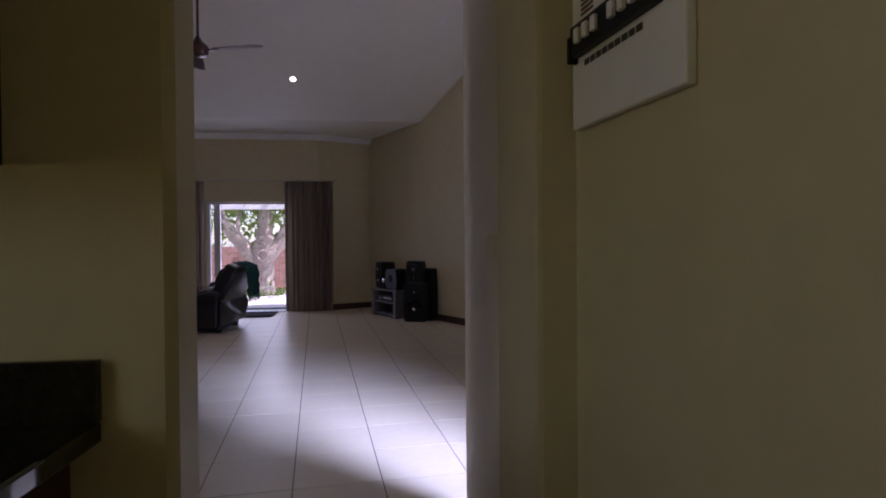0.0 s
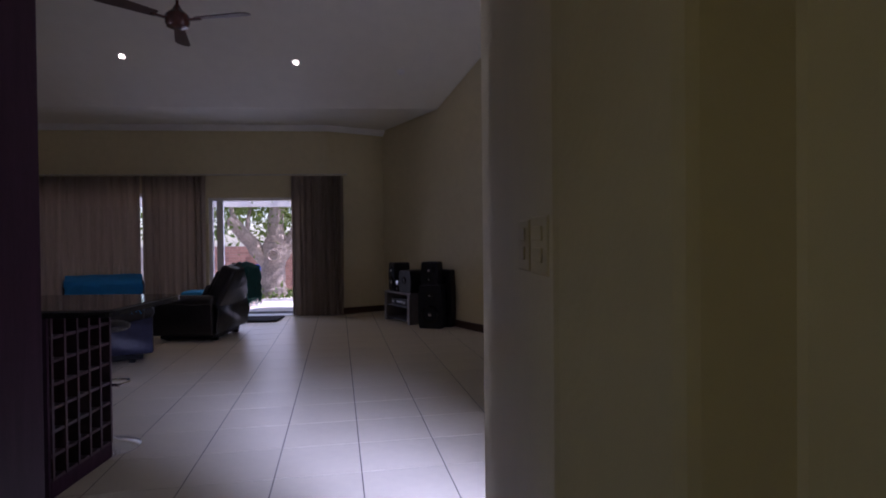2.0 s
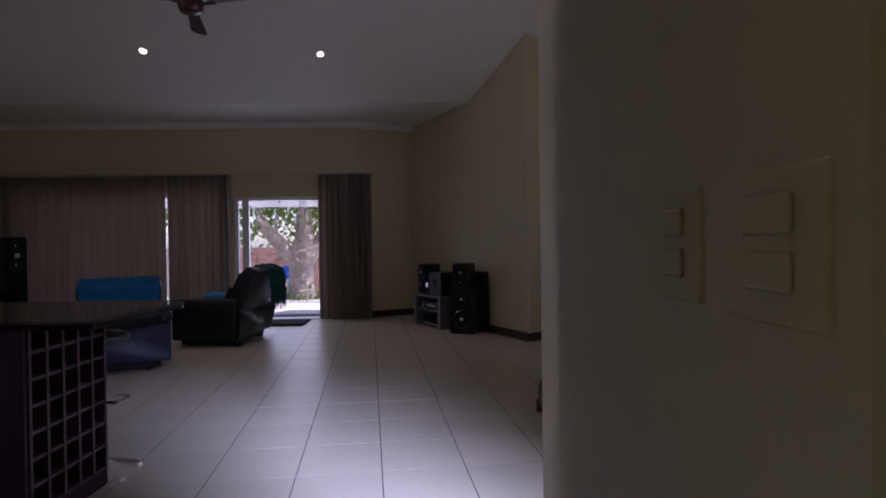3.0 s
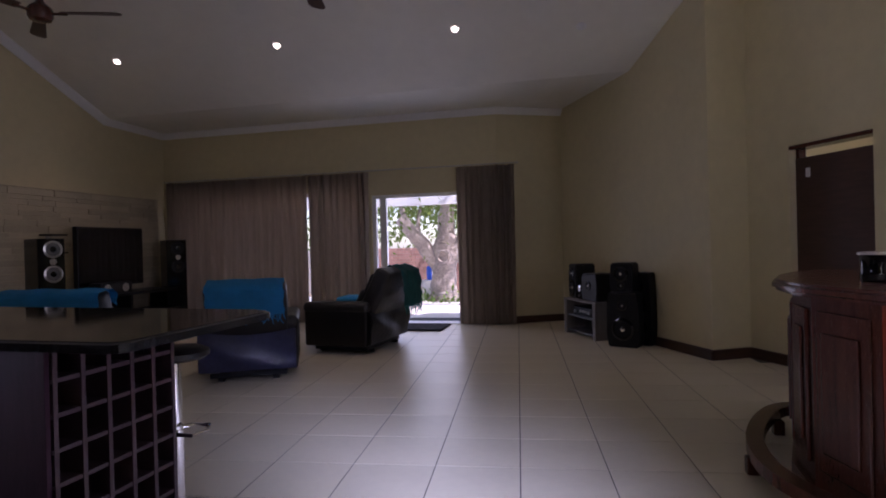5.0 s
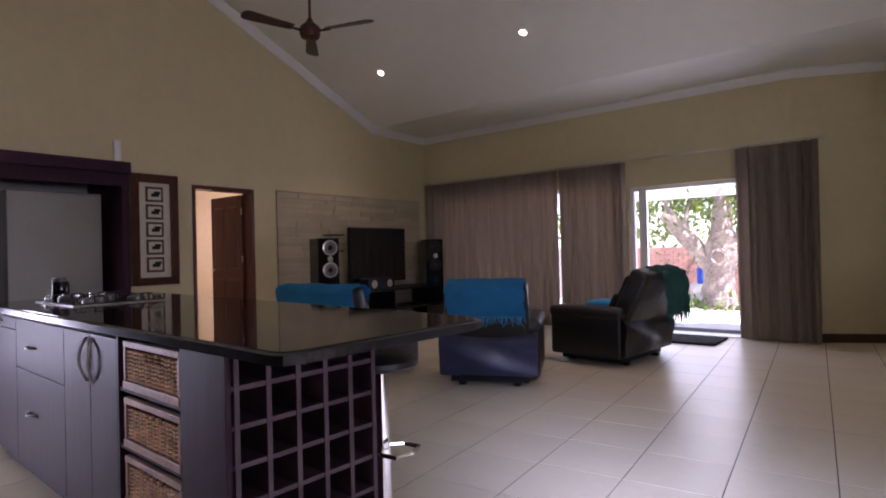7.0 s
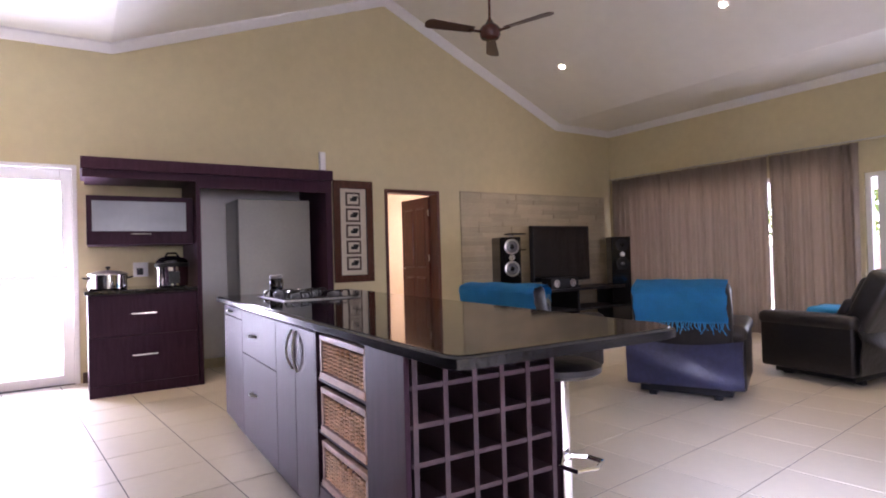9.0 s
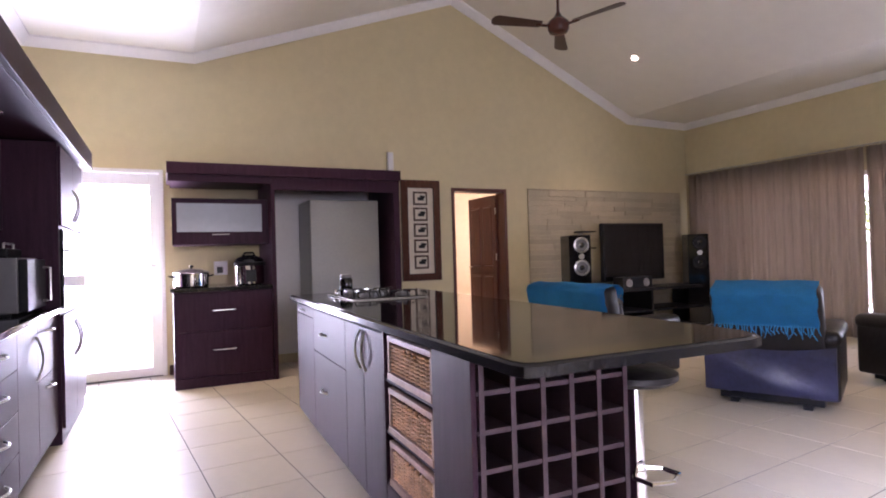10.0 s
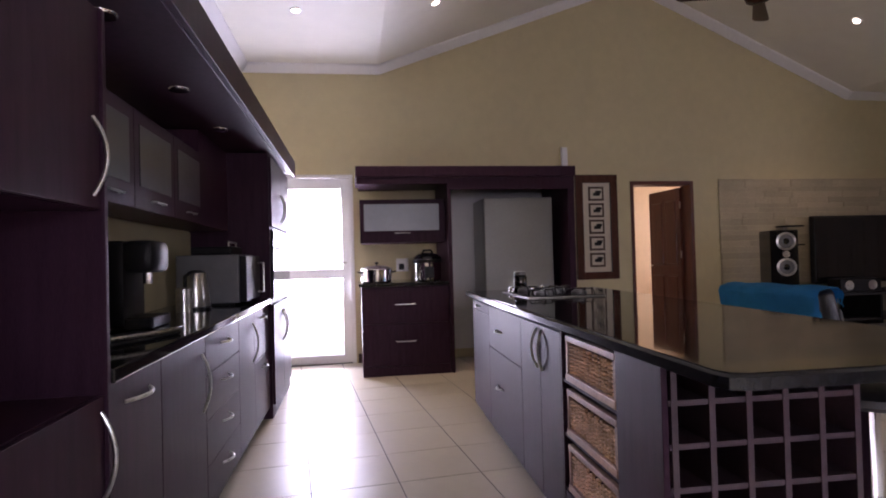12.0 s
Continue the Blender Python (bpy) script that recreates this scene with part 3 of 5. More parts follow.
part("lid", lathe(bmesh.new(), [(0.046, 0.115), (0.046, 0.138), (0.04, 0.141)], 20), DARKSTEEL, jar, "dark metal lid", True)


# bar stools under the overhang
def stool(x, y):
    s_ = thing("bar_stool", "chrome bar stool with black seat under the worktop", "stool", at=(x, y, 0), group="stools at the island")
    part("base", lathe(bmesh.new(), [(0.20, 0.0), (0.20, 0.008), (0.17, 0.022), (0.09, 0.045), (0.035, 0.075), (0.03, 0.09)], 32), BASECHROME, s_, smooth=True)
    part("column", tube(bmesh.new(), [(0, 0, 0.08), (0, 0, 0.71)], 0.028, 16), CHROME, s_, smooth=True)
    part("sleeve", tube(bmesh.new(), [(0, 0, 0.09), (0, 0, 0.40)], 0.033, 16), CHROME, s_, smooth=True)
    part("footrest", tube(bmesh.new(), [(0.0, 0, 0.41), (0.06, -0.07, 0.40), (0.12, -0.05, 0.395), (0.14, 0.03, 0.395), (0.10, 0.10, 0.395), (0.04, 0.08, 0.40), (0, 0, 0.41)], 0.009, 8), CHROME, s_, smooth=True)
    bm = lathe(bmesh.new(), [(0.04, 0.70), (0.13, 0.715), (0.15, 0.73), (0.15, 0.75), (0.12, 0.765), (0.01, 0.77)], 28)
    part("seat", bm, LEATHER, s_, "black padded seat", True)
    return s_


stool(-1.86, 3.245)

# west wall cabinet run
def west_front(parent, name, y0, y1, z0, z1, x, material=CAB, t=0.018):
    return part(name, B(x - t, x, y0 + 0.002, y1 - 0.002, z0 + 0.002, z1 - 0.002, 0.002), material, parent)


CX = -6.17
cab = thing("drawer_cabinet", "dark stained base cabinet with two wide drawers", "cabinet")
part("carcass", B(WX + 0.022, CX - 0.02, 1.80, 2.695, 0.0, 0.905), CAB, cab)
for z0, z1, hz in ((0.53, 0.90, 0.725), (0.10, 0.53, 0.35)):
    f = west_front(cab, "drawer_front", 1.80, 2.695, z0, z1, CX)
    part("handle", tube(bmesh.new(), [(CX, 2.14, hz), (CX + 0.03, 2.15, hz), (CX + 0.03, 2.33, hz), (CX, 2.34, hz)], 0.006, 8), STEEL, f, "steel bar handle", True)
west_front(cab, "plinth", 1.80, 2.695, 0.0, 0.10, CX)
solid("cabinet_worktop", B(WX + 0.003, CX + 0.012, 1.775, 2.695, 0.91, 0.945, 0.006), GRANITE, "black granite worktop on the drawer cabinet", "worktop")
shell = thing("fridge_housing", "dark stained cabinet surround with a deep crown", "cabinet")
part("crown", B(WX + 0.003, CX + 0.03, 1.765, 4.09, 2.02, 2.13, 0.004), CAB, shell)
part("crown_lip", B(CX - 0.02, CX + 0.015, 1.775, 2.70, 1.95, 2.02, 0.003), CAB, shell)
part("fascia", B(CX - 0.02, CX + 0.006, 2.70, 4.08, 1.89, 2.02, 0.003), CAB, shell)
part("soffit", B(WX + 0.022, CX - 0.02, 1.80, 2.70, 1.985, 2.02), CAB, shell)
part("side_panel", B(WX + 0.022, CX, 2.70, 2.74, 0.0, 2.02, 0.002), CAB, shell)
part("side_panel", B(WX + 0.022, CX, 4.01, 4.08, 0.0, 2.02, 0.002), CAB, shell)
part("niche_back", B(WX + 0.003, WX + 0.015, 2.74, 4.01, 0.105, 2.02), WHITE, shell, "pale painted back of the niche")
upper = thing("wall_cabinet", "dark wall cabinet with a frosted glass flap", "cabinet")
part("carcass", B(WX + 0.022, -6.34, 1.82, 2.695, 1.36, 1.80), CAB, upper)
fl = west_front(upper, "flap_frame", 1.80, 2.695, 1.355, 1.81, -6.32)
part("pane", B(-6.319, -6.314, 1.845, 2.63, 1.48, 1.76, 0.001), FROST, fl, "frosted glass panel")
part("handle", tube(bmesh.new(), [(-6.32, 2.16, 1.455), (-6.295, 2.17, 1.455), (-6.295, 2.31, 1.455), (-6.32, 2.32, 1.455)], 0.005, 8), STEEL, fl, "steel bar handle", True)
fridge = thing("fridge", "tall plain grey fridge standing in the niche", "fridge")
part("body", B(-7.02, -6.51, 3.15, 3.93, 0.03, 1.83, 0.012), FRIDGE, fridge)
part("door", B(-6.51, -6.45, 3.15, 3.93, 0.62, 1.83, 0.012), FRIDGE, fridge)
part("freezer_door", B(-6.51, -6.45, 3.15, 3.93, 0.05, 0.61, 0.012), FRIDGE, fridge)
for yy in (3.22, 3.80):
    part("foot", B(-6.6, -6.5, yy, yy + 0.04, 0.0, 0.05), BLACK, fridge)
# pots on the west cabinet
pot = thing("casserole_pot", "shiny steel casserole pot with lid", "pot", at=(-6.50, 1.97, 0.946))
part("body", lathe(bmesh.new(), [(0.15, 0), (0.165, 0.01), (0.165, 0.13), (0.17, 0.135)], 32), CHROME, pot, smooth=True)
lid = part("lid", lathe(bmesh.new(), [(0.17, 0.136), (0.165, 0.145), (0.10, 0.168), (0.02, 0.175)], 32), STEEL, pot, smooth=True)
part("knob", lathe(bmesh.new(), [(0.008, 0.172), (0.008, 0.19), (0.022, 0.195), (0.02, 0.21), (0.004, 0.214)], 16), BLACK, lid, smooth=True)
for s_ in (-1, 1):
    part("handle", tube(bmesh.new(), [(0.04, s_ * 0.16, 0.10), (0.03, s_ * 0.20, 0.11), (-0.03, s_ * 0.20, 0.11), (-0.04, s_ * 0.16, 0.10)], 0.008, 8), BLACK, pot, smooth=True)
cook = thing("pressure_cooker", "round chrome and black electric pressure cooker", "cooker", at=(-6.50, 2.52, 0.946))
part("body", lathe(bmesh.new(), [(0.12, 0), (0.145, 0.01), (0.145, 0.19), (0.15, 0.20)], 32), CHROME, cook, smooth=True)
part("band", lathe(bmesh.new(), [(0.155, 0.19), (0.158, 0.20), (0.158, 0.225), (0.15, 0.23)], 32), BLACK, cook, smooth=True)
lid = part("lid", lathe(bmesh.new(), [(0.15, 0.23), (0.145, 0.25), (0.11, 0.28), (0.04, 0.30)], 32), GLOSSBLACK, cook, smooth=True)
part("handle", tube(bmesh.new(), [(0, -0.06, 0.285), (0, -0.04, 0.325), (0, 0.04, 0.325), (0, 0.06, 0.285)], 0.012, 8), BLACK, lid, smooth=True)
part("control_panel", B(0.135, 0.152, -0.05, 0.05, 0.03, 0.15, 0.004), BLACK, cook)
socket = thing("wall_socket", "white plug socket with a black plug", "socket")
part("plate", B(WX + 0.003, WX + 0.014, 2.22, 2.36, 1.04, 1.19, 0.003), WHITE, socket)
part("plug", B(WX + 0.014, WX + 0.05, 2.25, 2.31, 1.06, 1.13, 0.006), BLACK, socket)

# framed picture with five small tiles
pic = thing("framed_picture", "tall dark framed picture of five small prints", "picture")
for b in ((4.44, 4.98, 2.06, 2.16), (4.44, 4.98, 0.87, 0.96), (4.44, 4.53, 0.96, 2.06), (4.89, 4.98, 0.96, 2.06)):
    part("frame", B(WX + 0.002, WX + 0.045, *b, 0.004), BARDARK, pic)
part("mount", B(WX + 0.002, WX + 0.012, 4.53, 4.89, 0.96, 2.06), CREAM, pic, "cream mount")
for k in range(5):
    z = 1.02 + k * 0.205
    pr = part("print", B(WX + 0.012, WX + 0.018, 4.61, 4.81, z, z + 0.175), SKIRT, pic, "small dark bordered print")
    part("inner_print", B(WX + 0.018, WX + 0.022, 4.635, 4.785, z + 0.025, z + 0.15), CREAM, pr)
    bm = bmesh.new()
    box(bm, WX + 0.022, WX + 0.025, 4.67, 4.76, z + 0.06, z + 0.10, 0.001)
    box(bm, WX + 0.022, WX + 0.025, 4.70, 4.775, z + 0.09, z + 0.125, 0.001)
    part("motif", bm, BLACK, pr)
solid("alarm_sensor", B(WX + 0.002, WX + 0.05, 4.27, 4.35, 2.27, 2.50, 0.012), WHITE, "small white wall sensor above the cabinet", "sensor")

# south kitchen run
KF = 1.08
near = thing("tall_cabinet", "tall dark cabinet with an open appliance recess", "cabinet")
part("side_panel", B(-0.95, -0.93, KY + 0.003, KF + 0.01, 0.0, 1.86, 0.002), CAB, near)
part("side_panel", B(-1.985, -1.965, KY + 0.003, KF + 0.01, 0.0, 1.86, 0.002), CAB, near)
part("carcass", B(-1.965, -0.95, KY + 0.003, KF - 0.02, 1.33, 1.86), CAB, near)
part("carcass", B(-1.965, -0.95, KY + 0.003, KF - 0.02, 0.0, 0.85), CAB, near)
part("recess_back", B(-1.965, -0.95, KY + 0.003, KY + 0.02, 0.85, 1.33), BLACK, near)
N_ = (0, 1, 0)


def kfront(parent, x0, x1, z0, z1, handle=None, y=KF):
    f = part("door" if z1 - z0 > 0.4 else "drawer_front", B(x0 + 0.002, x1 - 0.002, y - 0.018, y, z0 + 0.002, z1 - 0.002, 0.002), CAB, parent)
    if handle:
        h = bmesh.new()
        bow_handle(h, *handle)
        part("handle", h, STEEL, f, "bowed steel handle", True)
    return f


for x0, x1, hx in ((-1.985, -1.46, -1.925), (-1.46, -0.95, -1.01)):
    kfront(near, x0, x1, 1.33, 1.86, ((hx, KF, 1.365), (hx, KF, 1.567), N_))
    kfront(near, x0, x1, 0.10, 0.85, ((hx - 0.02, KF, 0.58), (hx - 0.02, KF, 0.81), N_))
run = [(-2.41, -1.987, "top"), (-2.99, -2.41, "door"), (-3.72, -2.99, "four"), (-4.22, -3.72, "door"), (-4.85, -4.22, "two")]
for x0, x1, kind in run:
    c = thing("base_cabinet", {"top": "dark base cabinet with one drawer over a door", "door": "dark base cabinet with one tall door", "four": "dark base cabinet with four drawers", "two": "dark base cabinet with two deep drawers"}[kind], "cabinet", group="kitchen base cabinets")
    part("carcass", B(x0, x1, KY + 0.003, KF - 0.02, 0.09, 0.87), CAB, c)
    part("plinth", B(x0, x1, KY + 0.05, KF - 0.07, 0.0, 0.09), CAB, c)
    mx = (x0 + x1) / 2
    if kind == "top":
        kfront(c, x0, x1, 0.09, 0.87, ((mx - 0.10, KF, 0.80), (mx + 0.10, KF, 0.80), N_))
    elif kind == "door":
        kfront(c, x0, x1, 0.09, 0.87, ((x0 + 0.06, KF, 0.55), (x0 + 0.06, KF, 0.80), N_))
    else:
        cuts = (0.09, 0.29, 0.49, 0.69, 0.87) if kind == "four" else (0.09, 0.53, 0.87)
        for z0, z1 in zip(cuts, cuts[1:]):
            kfront(c, x0, x1, z0, z1, ((mx - 0.08, KF, z1 - 0.07), (mx + 0.08, KF, z1 - 0.07), N_))
solid("kitchen_worktop", B(-4.85, -1.987, KY + 0.003, 1.10, 0.873, 0.912, 0.006), GRANITE, "polished black granite kitchen worktop", "worktop")
solid("splashback", B(-4.85, -1.987, KY + 0.003, KY + 0.012, 0.914, 1.42), PAINT, "plain painted splashback above the worktop", "wall panel", "structure")
tower = thing("oven_tower", "tall dark oven tower with bowed handles", "cabinet")
part("carcass", B(-6.02, -4.85, KY + 0.003, 1.10, 0.0, 2.02, 0.002), CAB, tower)
for z0, z1, hz in ((1.46, 2.00, (1.52, 1.76)), (0.10, 0.86, (0.52, 0.78))):
    for x0, x1, hx in ((-5.44, -4.87, -5.38), (-6.0, -5.44, -5.50)):
        kfront(tower, x0, x1, z0, z1, ((hx, 1.118, hz[0]), (hx, 1.118, hz[1]), N_), y=1.118)
ov = part("oven_front", B(-5.98, -4.90, 1.10, 1.122, 0.90, 1.44, 0.003), GLOSSBLACK, tower, "black glass oven front")
part("handle", tube(bmesh.new(), [(-5.7, 1.12, 1.30), (-5.7, 1.16, 1.30), (-5.1, 1.16, 1.30), (-5.1, 1.12, 1.30)], 0.009, 8), STEEL, ov, "steel bar handle", True)
part("control_strip", B(-5.96, -4.92, 1.122, 1.128, 1.36, 1.43, 0.001), STEEL, ov)
crown = thing("crown_bulkhead", "dark bulkhead with small downlights over the kitchen run", "bulkhead")
part("soffit", B(-6.02, -1.987, KY + 0.003, 1.14, 2.03, 2.08, 0.002), CAB, crown)
part("fascia", B(-6.25, -1.987, 1.14, 1.17, 2.035, 2.19, 0.003), CAB, crown)
part("top", B(-6.05, -1.987, KY + 0.003, 1.14, 2.08, 2.10), CAB, crown)
for x in (-2.4, -3.25, -4.1):
    dl = part("downlight", lathe(bmesh.new(), [(0.045, 2.020), (0.05, 2.026), (0.05, 2.031)], 20, (x, 0.92, 0)), CHROME, crown, "chrome ringed downlight, off", True)
uppers = [(-2.95, -1.99), (-4.05, -2.95)]
for x0, x1 in uppers:
    c = thing("glass_wall_cabinet", "dark wall cabinet with frosted glass doors coloured dim for shade", "cabinet", group="wall cabinets over the worktop")
    part("carcass", B(x0, x1, KY + 0.003, 0.80, 1.43, 1.86), CAB, c)
    n = 2
    for k in range(n):
        a, b = x0 + (x1 - x0) * k / n, x0 + (x1 - x0) * (k + 1) / n
        f = part("door", B(a + 0.002, b - 0.002, 0.80, 0.818, 1.43, 1.86, 0.002), CAB, c)
        part("pane", B(a + 0.06, b - 0.06, 0.818, 0.821, 1.53, 1.80), FROSTDIM, f, "frosted glass panel, shade put into its colour")
        part("handle", tube(bmesh.new(), [((a + b) / 2 - 0.07, 0.818, 1.475), ((a + b) / 2 - 0.07, 0.84, 1.475), ((a + b) / 2 + 0.07, 0.84, 1.475), ((a + b) / 2 + 0.07, 0.818, 1.475)], 0.005, 8), STEEL, f, "steel bar handle", True)
c = thing("wall_cabinet", "plain dark wall cabinet beside the oven tower", "cabinet")
part("carcass", B(-4.848, -4.052, KY + 0.003, 0.80, 1.43, 2.015), CAB, c)

micro = thing("microwave_oven", "dark silver microwave oven on the worktop", "microwave", at=(-4.50, 0.80, 0.913))
part("body", B(-0.30, 0.26, -0.20, 0.19, 0.012, 0.33, 0.008), MICRO, micro)
d = part("door", B(-0.29, 0.25, 0.19, 0.235, 0.02, 0.32, 0.006), BLACK, micro)
part("handle", tube(bmesh.new(), [(-0.20, 0.235, 0.06), (-0.20, 0.275, 0.06), (-0.20, 0.275, 0.27), (-0.20, 0.235, 0.27)], 0.008, 8), STEEL, d, "steel handle", True)
for x in (-0.22, 0.22):
    part("foot", B(x - 0.02, x + 0.02, -0.15, 0.15, 0.0, 0.012), BLACK, micro)
tinbox = thing("bread_tin", "low black tin with a steel handle on the microwave", "tin", at=(-4.48, 0.80, 0.9135 + 0.33))
part("body", B(-0.20, 0.16, -0.13, 0.13, 0.0, 0.055, 0.012), BLACK, tinbox)
part("handle", tube(bmesh.new(), [(-0.14, 0.10, 0.05), (-0.14, 0.10, 0.085), (0.10, 0.10, 0.085), (0.10, 0.10, 0.05)], 0.006, 8), STEEL, tinbox, "steel handle", True)
kettle = thing("electric_kettle", "brushed steel electric kettle with black handle", "kettle", at=(-4.02, 0.78, 0.914))
part("body", lathe(bmesh.new(), [(0.075, 0), (0.08, 0.02), (0.062, 0.20), (0.055, 0.22), (0.02, 0.235)], 28), STEEL, kettle, smooth=True)
part("handle", tube(bmesh.new(), [(0.05, -0.02, 0.22), (0.12, -0.03, 0.20), (0.13, -0.03, 0.10), (0.08, -0.02, 0.04)], 0.012, 8), BLACK, kettle, smooth=True)
part("base", lathe(bmesh.new(), [(0.085, -0.001), (0.085, 0.012), (0.08, 0.014)], 24), BLACK, kettle, smooth=True)
can = thing("steel_canister", "small brushed steel canister", "canister", at=(-3.84, 0.76, 0.913))
part("body", lathe(bmesh.new(), [(0.045, 0), (0.045, 0.13), (0.04, 0.135)], 20), STEEL, can, smooth=True)
coffee = thing("coffee_machine", "black coffee machine on the worktop", "coffee machine", at=(-3.08, 0.71, 0.913))
part("body", B(-0.13, 0.13, -0.18, 0.06, 0.0, 0.38, 0.03), BLACK, coffee, smooth=True)
part("head", B(-0.12, 0.12, 0.04, 0.17, 0.24, 0.38, 0.03), BLACK, coffee, smooth=True)
part("drip_tray", B(-0.12, 0.12, 0.05, 0.17, 0.0, 0.05, 0.01), BLACK, coffee)
part("spout", tube(bmesh.new(), [(0, 0.11, 0.25), (0, 0.11, 0.19)], 0.02, 12), CHROME, coffee, smooth=True)

tray = thing("serving_tray", "black tray with a bowed steel rim on the worktop", "tray", at=(-2.60, 0.90, 0.913), rz=-23)
part("plate", B(-0.17, 0.17, -0.12, 0.10, 0.0, 0.012, 0.004), BLACK, tray)
part("rim", tube(bmesh.new(), [(-0.18 + 0.036 * k, 0.10 + 0.045 * (1 - (k / 5 - 1) ** 2), 0.03) for k in range(11)], 0.007, 8), STEEL, tray, smooth=True)

# scullery corner beside the passage
sc = thing("scullery_counter", "black scullery counter with a granite upstand", "counter")
part("worktop", B(-2.59, -0.735, -0.62, -0.003, 0.86, 0.90, 0.006), GRANITE, sc)
part("upstand", B(-2.59, -0.735, -0.022, -0.003, 0.90, 1.02, 0.003), GRANITE, sc)
part("base", B(-2.59, -0.78, -0.58, -0.03, 0.0, 0.86, 0.003), CABIN, sc)
sc = thing("scullery_wall_cabinet", "dark scullery wall cabinet", "cabinet")
part("body", B(-2.59, -0.905, -0.36, -0.003, 1.39, 2.1, 0.003), CAB, sc)
# distribution board and switches on the passage wall
db = thing("distribution_board", "white distribution board with black breakers", "breaker panel", at=(0.2455, 0.047, 0.014), rz=math.degrees(math.atan2(-0.9931, 0.1175)))
part("cover", B(0.0, 0.385, -0.022, 0.0, 1.467, 1.95, 0.004), WHITE, db)
blk = part("breaker_block", B(0.025, 0.33, -0.040, -0.022, 1.615, 1.68, 0.002), BLACK, db)
for k in range(6):
    part("switch", B(0.06 + k * 0.035 + (0.03 if k > 2 else 0), 0.078 + k * 0.035 + (0.03 if k > 2 else 0), -0.050, -0.040, 1.635, 1.665, 0.002), WHITE, blk, "white breaker lever")
part("toggle", B(0.018, 0.03, -0.044, -0.022, 1.605, 1.66, 0.002), BLACK, blk)
for k in range(5):
    part("notice_line", B(0.045, 0.095, -0.024, -0.022, 1.70 + k * 0.010, 1.705 + k * 0.010), REDWOOD, db, "red notice line")
for k in range(9):
    part("label_line", B(0.06 + k * 0.024, 0.078 + k * 0.024, -0.024, -0.022, 1.592, 1.604), GROUT, db)
for y0, w in ((0.332, 0.085), (0.462, 0.075)):
    sw = thing("light_switch", "slim beige two lever light switch on the passage wall", "switch", group="switches on the passage wall")
    x0 = 0.1145 + (y0 + w / 2 - 0.325) * 0.0588
    part("plate", B(x0 - 0.006, x0 + 0.006, y0, y0 + w, 1.185, 1.263, 0.003), PAINT, sw)
    for z in (1.202, 1.230):
        part("lever", B(x0 - 0.009, x0 - 0.006, y0 + 0.022, y0 + w - 0.022, z, z + 0.02, 0.002), PAINT, sw)

# ---- living room ----
def cloth_strip(rows, width, thick=0.006, wave=0.004, nx=18, seed=1):
    """A cloth that follows (y, z) points, width along x, with a gentle ripple."""
    rnd = random.Random(seed)
    ph = [rnd.uniform(0, 6.3) for _ in rows]
    bm = bmesh.new()
    grid = []
    for i, (y, z) in enumerate(rows):
        grid.append([bm.verts.new((-width / 2 + width * k / nx + 0.006 * math.sin(i * 1.7), y + wave * math.sin(k * 1.1 + ph[i]), z + wave * math.sin(k * 0.8 + i))) for k in range(nx + 1)])
    for a, b in zip(grid, grid[1:]):
        for k in range(nx):
            bm.faces.new((a[k], a[k + 1], b[k + 1], b[k]))
    bmesh.ops.solidify(bm, geom=bm.faces[:], thickness=thick)
    return bm


def fringe(y, z, width, n, length, seed):
    rnd = random.Random(seed)
    bm = bmesh.new()
    for k in range(n):
        x = -width / 2 + width * (k + 0.5) / n
        l = length * rnd.uniform(0.6, 1.15)
        tube(bm, [(x, y, z + 0.01), (x + rnd.uniform(-0.012, 0.012), y + rnd.uniform(-0.006, 0.01), z - l * 0.5), (x + rnd.uniform(-0.02, 0.02), y + rnd.uniform(-0.006, 0.01), z - l)], 0.006, 5, r2=0.003)
    return bm


def pad(bm, x0, x1, y0, y1, z0, z1, r):
    return box(bm, x0, x1, y0, y1, z0, z1, r, 4)


def lean_pad(w, d, h, r, tilt, at):
    """A soft block that leans back about its foot."""
    bm = pad(bmesh.new(), -w / 2, w / 2, 0, d, 0, h, r)
    bmesh.ops.transform(bm, matrix=pose(*at, tilt), verts=bm.verts)
    return bm


